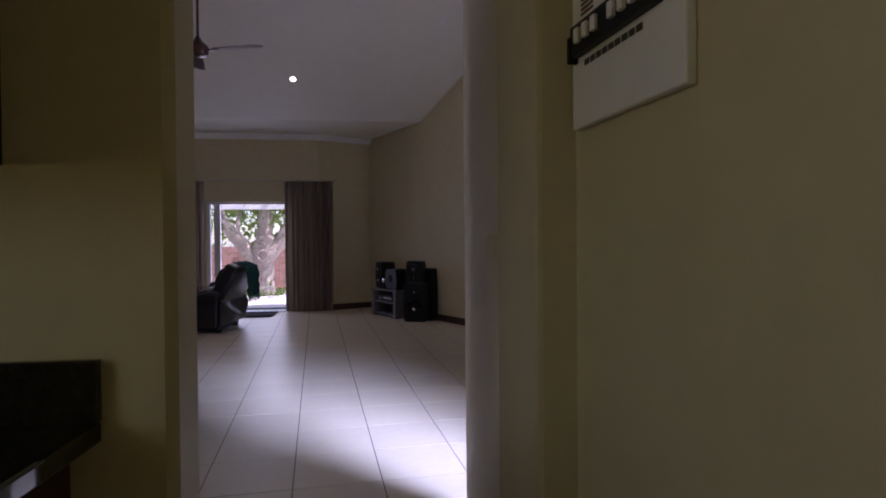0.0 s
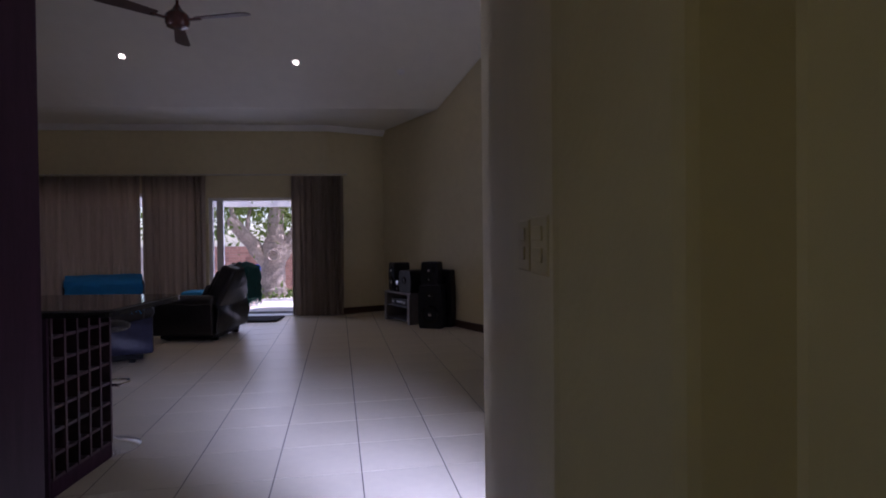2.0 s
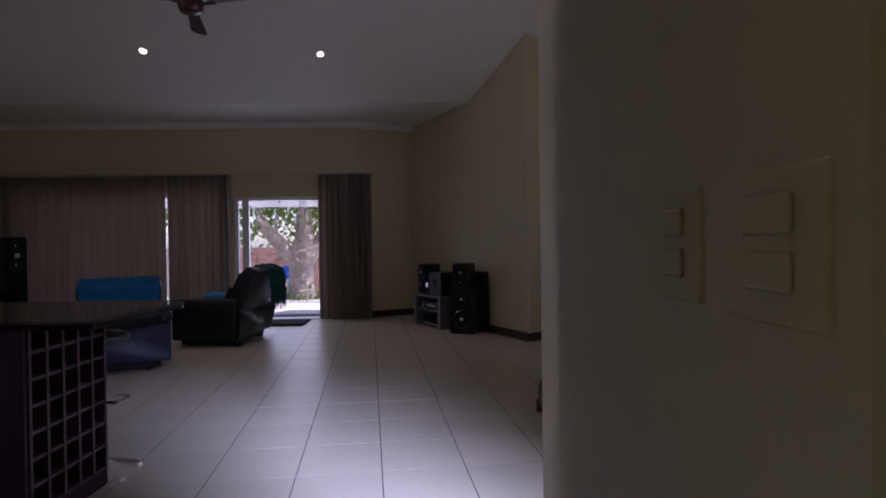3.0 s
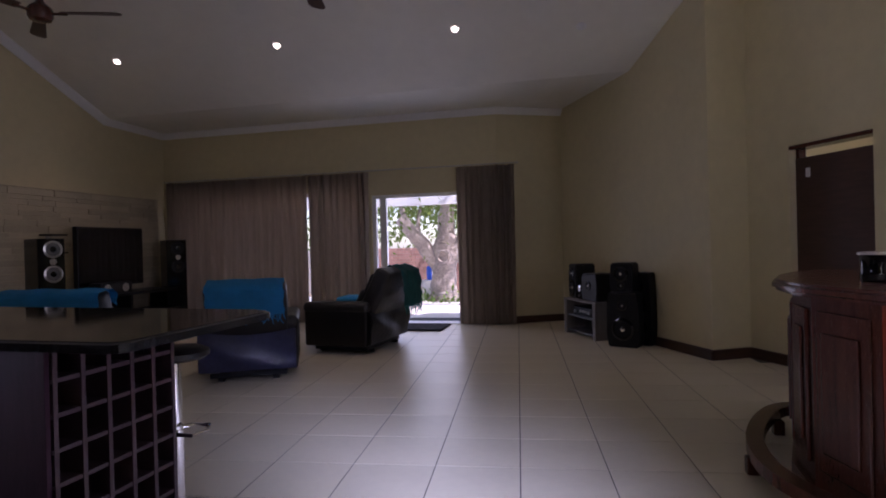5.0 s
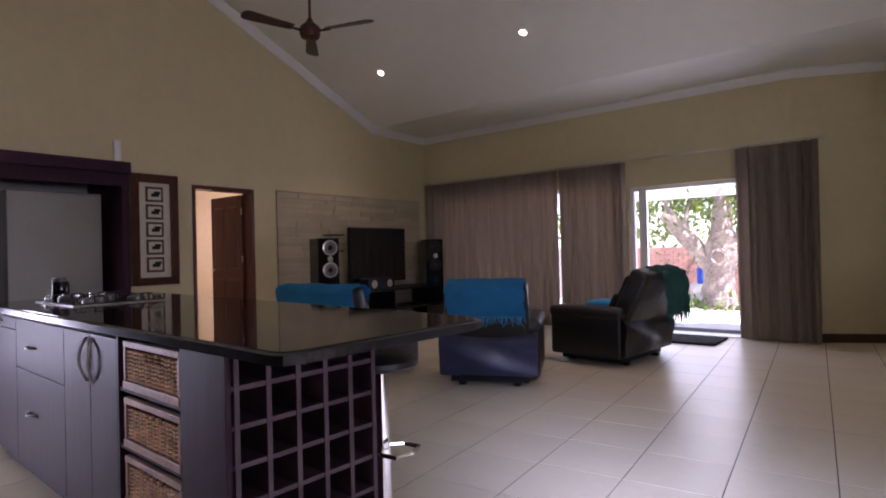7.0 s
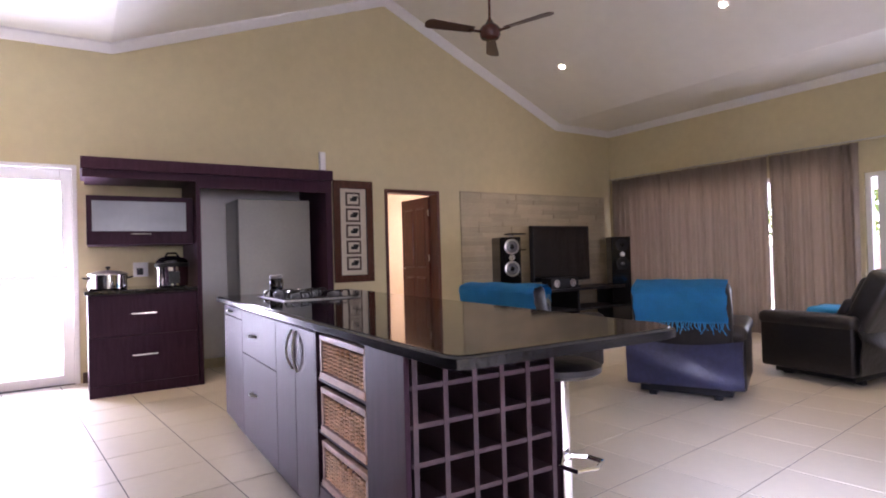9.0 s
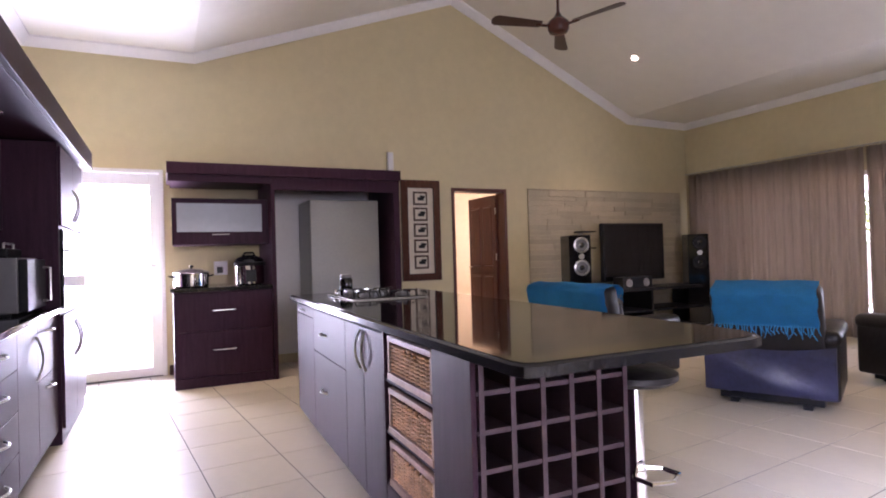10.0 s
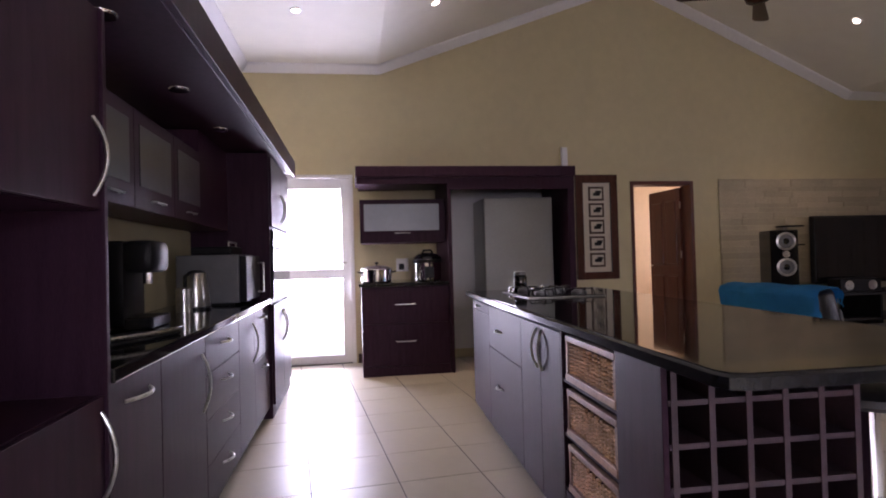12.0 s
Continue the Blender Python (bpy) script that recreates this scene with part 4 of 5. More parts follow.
def recliner(x, y, rz, label, skirt=LEATHER, depth=0.92, width=0.92, tall=0.66, tilt=14):
    """A recliner facing +y, on the floor; the back stands at low y."""
    c = thing("recliner", label, "armchair", at=(x, y, 0), rz=rz, group="leather recliners")
    w = width / 2
    for s in (-1, 1):
        a = part("armrest", pad(bmesh.new(), s * w, s * (w - 0.20), -depth / 2 + 0.10, depth / 2 - 0.02, 0.08, 0.50, 0.03), LEATHER, c, smooth=True)
        part("arm_pad", pad(bmesh.new(), s * (w + 0.015), s * (w - 0.215), -depth / 2 + 0.08, depth / 2, 0.46, 0.585, 0.055), LEATHER, a, smooth=True)
    part("seat", pad(bmesh.new(), -w + 0.20, w - 0.20, -depth / 2 + 0.18, depth / 2 - 0.04, 0.26, 0.45, 0.05), LEATHER, c, smooth=True)
    part("footrest", pad(bmesh.new(), -w + 0.21, w - 0.21, depth / 2 - 0.06, depth / 2 + 0.02, 0.10, 0.40, 0.035), LEATHER, c, smooth=True)
    sk, grid = bmesh.new(), []
    for i in range(15):
        v = i / 14
        grid.append([sk.verts.new((-w + 0.015 + (2 * w - 0.03) * k / 32,
                                   -depth / 2 + 0.065 - 0.035 * math.sin(math.pi * v) ** 0.6 + 0.022 * math.sin(2.3 * k / 32 * math.pi + 5 * v) * math.sin(math.pi * v) + 0.002 * math.sin(k * 0.43 - 5 * v),
                                   0.10 + v * (0.37 - 0.045 * math.sin(math.pi * k / 32)))) for k in range(33)])
    for p, q in zip(grid, grid[1:]):
        for k in range(32):
            sk.faces.new((p[k], p[k + 1], q[k + 1], q[k]))
    bmesh.ops.recalc_face_normals(sk, faces=sk.faces)
    bmesh.ops.solidify(sk, geom=sk.faces[:], thickness=0.012)
    part("back_skirt", sk, skirt, c, "loose sagging leather skirt", smooth=True)
    b = part("backrest", lean_pad(width - 0.16, 0.20, tall, 0.055, tilt, (0, -depth / 2 + 0.10, 0.36)), LEATHER, c, smooth=True)
    part("head_cushion", lean_pad(width - 0.26, 0.10, 0.26, 0.048, tilt, (0, -depth / 2 + 0.26 - (tall - 0.30) * math.sin(radians(tilt)), tall + 0.04)), LEATHER, b, smooth=True)
    part("lumbar_cushion", lean_pad(width - 0.26, 0.09, 0.28, 0.042, tilt, (0, -depth / 2 + 0.28, 0.44)), LEATHER, b, smooth=True)
    part("base", B(-w + 0.10, w - 0.10, -depth / 2 + 0.14, depth / 2 - 0.10, 0.03, 0.09), BLACK, c)
    for sx in (-1, 1):
        for sy in (-1, 1):
            part("foot", B(sx * (w - 0.20) - 0.03, sx * (w - 0.20) + 0.03, sy * (depth / 2 - 0.16) - 0.04, sy * (depth / 2 - 0.16) + 0.04, 0.0, 0.035, 0.005), BLACK, c)
    return c


def drape(tilt, tall, behind, before, depth=0.92, loose=0.0):
    """(y, z) points of a cloth that hangs over the top of a recliner's back."""
    a = radians(tilt)
    up, out = Vector((-math.sin(a), math.cos(a))), Vector((math.cos(a), math.sin(a)))
    foot = Vector((-depth / 2 + 0.10, 0.36))
    top = foot + up * tall
    low = [top - out * 0.012 - up * (behind * k / 6) + Vector((-loose * k / 6, 0)) for k in range(6, 0, -1)]
    over = [top - out * 0.010 + up * -0.02, top + out * 0.02 + up * 0.008, top + out * 0.10 + up * 0.014, top + out * 0.18 + up * 0.008, top + out * 0.212 - up * 0.03]
    down = [top + out * 0.214 - up * (before * k / 3) for k in (1, 2, 3)]
    return [(p.x, p.y) for p in low + over + down]


# recliner seen from behind, with a blue towel over its back
R2 = dict(x=-3.22, y=6.05, rz=26)
recliner(R2["x"], R2["y"], R2["rz"], "black leather recliner with a loose navy skirt behind", NAVY, width=0.88, tall=0.54, tilt=21)
tw = thing("blue_towel", "bright blue fringed towel hung over the recliner back", "towel", at=(R2["x"], R2["y"], 0), rz=R2["rz"])
rows = drape(21, 0.54, 0.27, 0.12)
part("cloth", cloth_strip(rows, 0.67, wave=0.003, seed=3), BLUE, tw, smooth=True)
part("fringe", fringe(rows[0][0] - 0.014, rows[0][1], 0.67, 34, 0.075, 4), BLUE, tw)
# recliner turned side on, before the patio door, with a teal throw
recliner(-2.70, 7.58, 84, "black leather recliner leaning back beside the patio door", LEATHER, width=1.08, tall=0.60, tilt=27)
th = thing("teal_throw", "dark teal fringed throw over the recliner back", "throw", at=(-2.70, 7.58, 0), rz=84)
rows = drape(27, 0.60, 0.44, 0.10, loose=0.215)
cloth = cloth_strip(rows, 0.56, 0.012, 0.010, seed=7)
bmesh.ops.translate(cloth, verts=cloth.verts, vec=(0.14, 0, 0))
part("cloth", cloth, TEAL, th, smooth=True)
tassels = fringe(rows[0][0], rows[0][1], 0.56, 24, 0.12, 8)
bmesh.ops.translate(tassels, verts=tassels.verts, vec=(0.14, 0, 0))
part("fringe", tassels, TEAL, th)
solid("folded_cloth", pad(bmesh.new(), -2.95, -2.66, 7.42, 7.78, 0.451, 0.61, 0.045), BLUE, "folded blue blanket on the recliner seat", "blanket")
# recliner behind the island, its back to it
recliner(-4.62, 5.50, 5, "wide black leather recliner with its back to the island", LEATHER, width=1.14, tall=0.50, tilt=12)
tw = thing("blue_towel", "blue towel spread along the back of the wide recliner", "towel", at=(-4.62, 5.50, 0), rz=5)
rows = drape(12, 0.50, 0.22, 0.10)
part("cloth", cloth_strip(rows, 1.03, wave=0.005, seed=11), BLUE, tw, smooth=True)
part("fringe", fringe(rows[-1][0], rows[-1][1], 1.03, 40, 0.06, 12), BLUE, tw)

# media wall
panel = thing("stone_panel", "pale split stone cladding behind the television", "wall panel", kind="structure")
rnd = random.Random(5)
z = 0.30
while z < 2.10:
    h = min(rnd.choice((0.06, 0.075, 0.09)), 2.10 - z)
    y = 6.38
    while y < 9.38:
        l = min(rnd.uniform(0.28, 0.75), 9.38 - y)
        part("stone", B(WX + 0.002, WX + 0.016 + rnd.uniform(0, 0.012), y, y + l - 0.004, z, z + h - 0.004), STONE, panel)
        y += l
    z += h
unit = thing("media_unit", "low black media unit under the television", "cabinet")
part("top", B(-6.95, -6.35, 6.95, 9.10, 0.60, 0.64, 0.004), BLACK, unit)
part("shelf", B(-6.95, -6.35, 6.97, 9.08, 0.30, 0.33, 0.003), BLACK, unit)
part("bottom", B(-6.95, -6.35, 6.97, 9.08, 0.02, 0.06, 0.003), BLACK, unit)
for y in (6.97, 8.0, 9.05):
    part("side", B(-6.95, -6.36, y, y + 0.03, 0.0, 0.60, 0.003), BLACK, unit)
tv = thing("television", "large black flat television on a stand", "television")
part("screen", B(-6.66, -6.62, 7.38, 8.53, 0.76, 1.56, 0.008), GLOSSBLACK, tv)
part("bezel", B(-6.70, -6.625, 7.36, 8.55, 0.74, 1.58, 0.010), BLACK, tv)
part("stand", B(-6.72, -6.50, 7.70, 8.21, 0.642, 0.66, 0.004), BLACK, tv)
part("neck", B(-6.68, -6.64, 7.90, 8.01, 0.66, 0.75), BLACK, tv)
sp = thing("centre_speaker", "low black centre speaker with two cones", "speaker", at=(-6.45, 7.75, 0.642))
part("case", B(-0.12, 0.08, -0.28, 0.28, 0.0, 0.16, 0.008), BLACK, sp)
for y in (-0.16, 0.16):
    part("cone", lathe(bmesh.new(), [(0.06, 0), (0.055, 0.006), (0.02, -0.01), (0.001, -0.008)], 20), STEEL, sp, smooth=True, m=pose(0.081, y, 0.08, 0, 90))


def tower_speaker(x, y, rz, label, h=1.40, silver=True):
    s = thing("tower_speaker", label, "speaker", at=(x, y, 0), rz=rz, group="speakers beside the television")
    part("case", B(-0.36, 0.0, -0.15, 0.15, 0.02, h, 0.008), GLOSSBLACK, s)
    part("plinth", B(-0.38, 0.02, -0.17, 0.17, 0.0, 0.02, 0.004), BLACK, s)
    for z in (h - 0.13, h - 0.43):
        rim = part("cone_rim", lathe(bmesh.new(), [(0.105, 0), (0.105, 0.006), (0.085, 0.010), (0.08, 0.0)], 28), STEEL if silver else BLACK, s, smooth=True, m=pose(0.0, 0.02, z, 0, 90))
        part("cone", lathe(bmesh.new(), [(0.082, 0.002), (0.03, -0.02), (0.001, -0.01)], 28), DARKSTEEL if silver else BLACK, rim, "pale cone" if silver else "black cone", True)
        part("dust_cap", lathe(bmesh.new(), [(0.04, -0.012), (0.035, 0.004), (0.001, 0.010)], 20), GLOSSBLACK, rim, smooth=True)
    part("tweeter", lathe(bmesh.new(), [(0.04, 0), (0.035, 0.005), (0.015, 0.002), (0.001, 0.006)], 20), STEEL, s, smooth=True, m=pose(0.0, 0.02, h - 0.28, 0, 90))
    return s


tower_speaker(-6.28, 6.66, -20, "gloss black tower speaker with silver cones")
tower_speaker(-6.38, 9.00, -35, "gloss black tower speaker with dark cones", silver=False)
sh = thing("wall_shelf", "small two tier glass wall shelf beside the television", "shelf")
for z in (1.46, 1.22):
    part("tier", B(WX + 0.03, WX + 0.24, 7.16, 7.40, z, z + 0.02, 0.003), BLACK, sh)
part("post", B(WX + 0.03, WX + 0.06, 7.25, 7.30, 1.24, 1.46), STEEL, sh)
coffee_table = thing("coffee_table", "low dark wooden coffee table", "table")
part("top", B(-4.15, -3.45, 6.55, 7.35, 0.36, 0.40, 0.006), BARDARK, coffee_table)
for x in (-4.10, -3.56):
    for y in (6.60, 7.24):
        part("leg", B(x, x + 0.06, y, y + 0.06, 0.0, 0.36, 0.004), BARDARK, coffee_table)

# stereo corner by the angled wall
SX, SY, SR = 0.075, 8.59, -63
st = thing("stereo_stand", "pale grey stereo stand with dark open shelves", "stand", at=(SX, SY, 0), rz=SR)
for x in (-0.42, 0.35):
    part("side", B(x, x + 0.07, -0.20, 0.18, 0.0, 0.44, 0.004), GREYWOOD, st)
part("top", B(-0.43, 0.43, -0.205, 0.185, 0.44, 0.462, 0.004), GREYWOOD, st)
for z in (0.04, 0.235):
    part("shelf", B(-0.35, 0.35, -0.18, 0.17, z, z + 0.018, 0.003), DARKSTEEL, st)
part("back_panel", B(-0.35, 0.35, 0.165, 0.178, 0.0, 0.44), BLACK, st)
pl = thing("stereo_player", "black stereo player with a silver display on the shelf", "stereo", at=(SX, SY, 0.254), rz=SR)
part("case", B(-0.24, 0.24, -0.15, 0.14, 0.0, 0.11, 0.006), BLACK, pl)
part("display", B(-0.08, 0.12, -0.156, -0.15, 0.045, 0.075, 0.002), STEEL, pl, "silver display strip")
for x in (-0.19, 0.18):
    part("knob", lathe(bmesh.new(), [(0.022, 0), (0.020, 0.018), (0.001, 0.020)], 14), STEEL, pl, smooth=True, m=pose(x, -0.15, 0.055, 90))


def box_speaker(x, y, z, rz, w, d, h, label, cones=((0.72, 0.24), (0.30, 0.36)), waist=0.86):
    """A sculpted loudspeaker; its front looks along -y."""
    s = thing("loudspeaker", label, "speaker", at=(x, y, z), rz=rz, group="loudspeakers in the corner")
    outline = [(-w * 0.44, 0), (w * 0.44, 0), (w * 0.5, h * 0.25), (w * 0.5 * waist, h * 0.55), (w * 0.46, h * 0.80), (w * 0.42, h), (-w * 0.42, h), (-w * 0.46, h * 0.80), (-w * 0.5 * waist, h * 0.55), (-w * 0.5, h * 0.25)]
    bm = bmesh.new()
    lo, hi = [bm.verts.new((a, -d / 2, b)) for a, b in outline], [bm.verts.new((a * 0.94, d / 2, b)) for a, b in outline]
    bm.faces.new(lo)
    bm.faces.new(hi[::-1])
    for i in range(len(lo)):
        bm.faces.new((lo[i], hi[i], hi[(i + 1) % len(lo)], lo[(i + 1) % len(lo)]))
    bmesh.ops.bevel(bm, geom=bm.edges[:], offset=0.014, segments=3, affect="EDGES")
    part("case", bm, BLACK, s, smooth=True)
    for zz, r in cones:
        rim = part("cone_rim", lathe(bmesh.new(), [(r * w, 0), (r * w, 0.012), (r * w * 0.8, 0.016), (r * w * 0.75, 0.0)], 24), GLOSSBLACK, s, smooth=True, m=pose(0, -d / 2, zz * h, 90))
        part("cone", lathe(bmesh.new(), [(r * w * 0.78, 0.004), (r * w * 0.3, -0.01), (0.001, 0.004)], 24), BLACK, rim, smooth=True)
        part("dust_cap", lathe(bmesh.new(), [(r * w * 0.26, 0.0), (r * w * 0.18, 0.014), (0.001, 0.018)], 16), CHROME, rim, "small chrome dust cap", True)
    return s


def on_stand(x, y=0.0):
    p = pose(SX, SY, 0, 0, 0, SR) @ Vector((x, y, 0))
    return p.x, p.y


box_speaker(*on_stand(-0.28), 0.463, SR - 6, 0.29, 0.27, 0.45, "black sculpted loudspeaker at the end of the stereo stand")
box_speaker(*on_stand(0.18), 0.463, SR, 0.40, 0.30, 0.34, "broad black stereo unit on the stand", ((0.55, 0.14),), 1.0)
mix = thing("disc_mixer", "small black and chrome deck on the stereo stand", "stereo", at=(*on_stand(-0.06, -0.10), 0.463), rz=SR)
part("body", B(-0.06, 0.06, -0.05, 0.06, 0.0, 0.20, 0.012), GLOSSBLACK, mix)
part("dial", lathe(bmesh.new(), [(0.045, 0), (0.042, 0.012), (0.015, 0.018), (0.001, 0.018)], 20), CHROME, mix, "chrome dial", True, pose(0.0, -0.05, 0.14, 90))
part("knob", lathe(bmesh.new(), [(0.018, 0), (0.016, 0.015), (0.001, 0.016)], 14), CHROME, mix, smooth=True, m=pose(0.0, -0.05, 0.05, 90))
box_speaker(0.44, 7.90, 0.0, -22, 0.38, 0.36, 0.62, "black subwoofer cabinet on the floor", ((0.33, 0.34), (0.76, 0.15)), 0.95)
box_speaker(0.42, 7.88, 0.621, -24, 0.28, 0.26, 0.33, "black sculpted loudspeaker on the subwoofer", ((0.62, 0.30), (0.22, 0.16)))
box_speaker(0.66, 8.02, 0.0, -40, 0.32, 0.30, 0.83, "tall black loudspeaker against the wall", ((0.25, 0.3), (0.55, 0.3), (0.82, 0.2)), 1.0)

# curtains
def curtain(x0, x1, z1, label, seed, folds):
    rnd = random.Random(seed)
    bm, n = bmesh.new(), folds * 10
    grid = []
    for j, z in enumerate((0.015, 0.3, 0.9, 1.6, z1 - 0.12, z1)):
        row = []
        for k in range(n + 1):
            u = k / n
            a = 2 * math.pi * folds * u
            amp = 0.038 * (0.75 + 0.35 * math.sin(5 * u + seed)) * (1.15 - 0.12 * j / 5)
            row.append(bm.verts.new((x0 + (x1 - x0) * u + 0.012 * math.sin(a * 0.5 + j * 0.35 + seed), NY - 0.10 + amp * math.sin(a + 0.12 * j), z)))
        grid.append(row)
    for a, b in zip(grid, grid[1:]):
        for k in range(n):
            bm.faces.new((a[k], a[k + 1], b[k + 1], b[k]))
    bmesh.ops.solidify(bm, geom=bm.faces[:], thickness=0.004)
    c = thing("curtain", label, "curtain", group="taupe curtains")
    part("cloth", bm, CURTAIN, c, smooth=True)
    for k in range(folds):
        x = x0 + (x1 - x0) * (k + 0.5) / folds
        part("tape_hook", tube(bmesh.new(), [(x, NY - 0.10, z1 - 0.01), (x, NY - 0.10, z1 + 0.018)], 0.005, 6), STEEL, c)
    return c


curtain(-6.95, -4.33, 2.37, "closed taupe floor length curtain", 1, 22)
curtain(-4.29, -3.27, 2.37, "taupe floor length curtain drawn beside the patio door", 2, 9)
curtain(-1.85, -1.00, 2.37, "gathered taupe curtain at the patio door", 3, 9)
rod = thing("curtain_rod", "slim steel curtain rod across the wall", "curtain rod")
part("rail", tube(bmesh.new(), [(-6.98, NY - 0.10, 2.395), (-0.96, NY - 0.10, 2.395)], 0.010, 10), STEEL, rod, smooth=True)
for x in (-6.9, -4.36, -2.6, -1.3):
    part("bracket", B(x - 0.008, x + 0.008, NY - 0.10, NY - 0.001, 2.385, 2.405), STEEL, rod)
part("finial", lathe(bmesh.new(), [(0.008, 0), (0.018, 0.01), (0.018, 0.03), (0.004, 0.04)], 14), STEEL, rod, smooth=True, m=pose(-0.96, NY - 0.10, 2.395, 0, 90))
bm = B(-2.78, -1.98, 8.78, 9.42, 0.002, 0.028, 0.008)
solid("door_mat", bm, MATPILE, "dark pile mat inside the patio door", "mat")

# ceiling fans and downlights
def ceiling_z(y):
    p = (S_FLAT, S_BREAK, RIDGE, N_BREAK, N_FLAT)
    for (y0, z0), (y1, z1) in zip(p, p[1:]):
        if y <= y1:
            return z0 + (z1 - z0) * (y - y0) / (y1 - y0)
    return z1


def ceiling_fan(x, y, z, turn):
    f = thing("ceiling_fan", "dark brown three bladed ceiling fan, at rest", "fan", at=(x, y, z), rz=turn, group="ceiling fans")
    top = ceiling_z(y) - z
    part("rod", tube(bmesh.new(), [(0, 0, 0.09), (0, 0, top)], 0.013, 10), BARDARK, f, smooth=True)
    part("canopy", lathe(bmesh.new(), [(0.012, top - 0.10), (0.055, top - 0.03), (0.06, top)], 20), BARDARK, f, smooth=True)
    part("motor", lathe(bmesh.new(), [(0.04, -0.075), (0.085, -0.06), (0.10, -0.03), (0.10, 0.03), (0.085, 0.05), (0.04, 0.09), (0.02, 0.13)], 28), BARDARK, f, smooth=True)
    for k in range(3):
        a = part("blade_arm", B(0.08, 0.22, -0.02, 0.02, -0.012, 0.0, 0.003), BARDARK, f, m=pose(0, 0, 0, 0, 0, 120 * k))
        bm = prism(bmesh.new(), [(0.18, -0.045), (0.62, -0.070), (0.66, -0.05), (0.675, 0.0), (0.66, 0.05), (0.62, 0.070), (0.18, 0.045)], 0.0, 0.008)
        bmesh.ops.rotate(bm, verts=bm.verts, cent=(0, 0, 0), matrix=Matrix.Rotation(radians(12), 3, "X"))
        part("blade", bm, SKIRT, a, "dark brown wooden blade")
    return f


ceiling_fan(-4.65, 5.14, 3.33, 140)
ceiling_fan(-1.95, 4.77, 3.175, 106)


def downlight(x, y, on=True):
    z = ceiling_z(y)
    s = (ceiling_z(y + 0.01) - ceiling_z(y - 0.01)) / 0.02
    d = thing("downlight", "lit recessed ceiling downlight" if on else "unlit recessed ceiling downlight", "downlight", at=(x, y, z), group="ceiling downlights")
    tilt = pose(0, 0, 0, math.degrees(math.atan(s)))
    part("ring", lathe(bmesh.new(), [(0.055, 0.004), (0.055, -0.008), (0.04, -0.010), (0.038, 0.0)], 24), WHITE, d, smooth=True, m=tilt)
    part("bulb", lathe(bmesh.new(), [(0.029, -0.001), (0.026, -0.006), (0.001, -0.010)], 20), LAMPON if on else WHITE, d, smooth=True, m=tilt)
    if on:
        l = new("downlight_beam", bpy.data.lights.new("downlight_beam", "SPOT"))
        l.data.energy, l.data.spot_size, l.data.spot_blend, l.data.color, l.data.shadow_soft_size = 10, radians(95), 0.8, (1.0, 0.80, 0.52), 0.03
        l.matrix_world = look((x, y, z - 0.03), (x, y + 0.0001, 0))
    return d


for x, y, on in ((-5.87, 7.32, True), (-3.60, 7.36, True), (-1.40, 7.42, True), (0.0, 7.57, False), (0.69, 6.3, False), (-5.57, 1.27, True), (-5.72, 2.56, True)):
    downlight(x, y, on)

# the carved bar counter
BAR = [(1.03, 3.55), (0.93, 3.94), (0.955, 4.25), (1.07, 4.58), (1.25, 4.90), (1.52, 5.16)]
BACK = [(1.49, 3.75), (1.36, 4.05), (1.42, 4.30), (1.52, 4.50), (1.66, 4.68), (1.80, 4.80)]


def offset_line(pts, o):
    """The line moved o metres to its left."""
    out = []
    for i, p in enumerate(pts):
        d = (Vector(pts[min(i + 1, len(pts) - 1)]) - Vector(pts[max(i - 1, 0)])).normalized()
        out.append((p[0] - d.y * o, p[1] + d.x * o))
    return out


bar = thing("bar_counter", "carved red wooden bar counter with curved foot rail", "bar counter")
part("body", prism(bmesh.new(), BAR + BACK[::-1], 0.06, 0.925), BARDARK, bar)
part("base", prism(bmesh.new(), offset_line(BAR, 0.02) + offset_line(BACK, -0.02)[::-1], 0.0, 0.06), BARDARK, bar)
bm = prism(bmesh.new(), [(1.045, 3.44), (0.985, 3.49)] + offset_line(BAR, 0.09)[1:] + BACK[::-1][:-1] + [(1.60, 3.70)], 0.925, 0.98)
bmesh.ops.bevel(bm, geom=[e for e in bm.edges if abs(e.verts[0].co.z - e.verts[1].co.z) < 0.01], offset=0.018, segments=3, affect="EDGES")
part("top", bm, BARDARK, bar, "thick polished dark red top", True)
for i in range(5):
    a_, b_ = Vector(BAR[i]), Vector(BAR[i + 1])
    l = (b_ - a_).length
    m = pose(a_.x, a_.y, 0, 0, 0, math.degrees(math.atan2(b_.y - a_.y, b_.x - a_.x)))
    f = part("front_panel", B(0.045, l - 0.045, 0.0, 0.016, 0.15, 0.86, 0.008), BARDARK, bar, m=m)
    part("inner_panel", B(0.09, l - 0.09, 0.016, 0.028, 0.24, 0.77, 0.008), BARDARK, f)
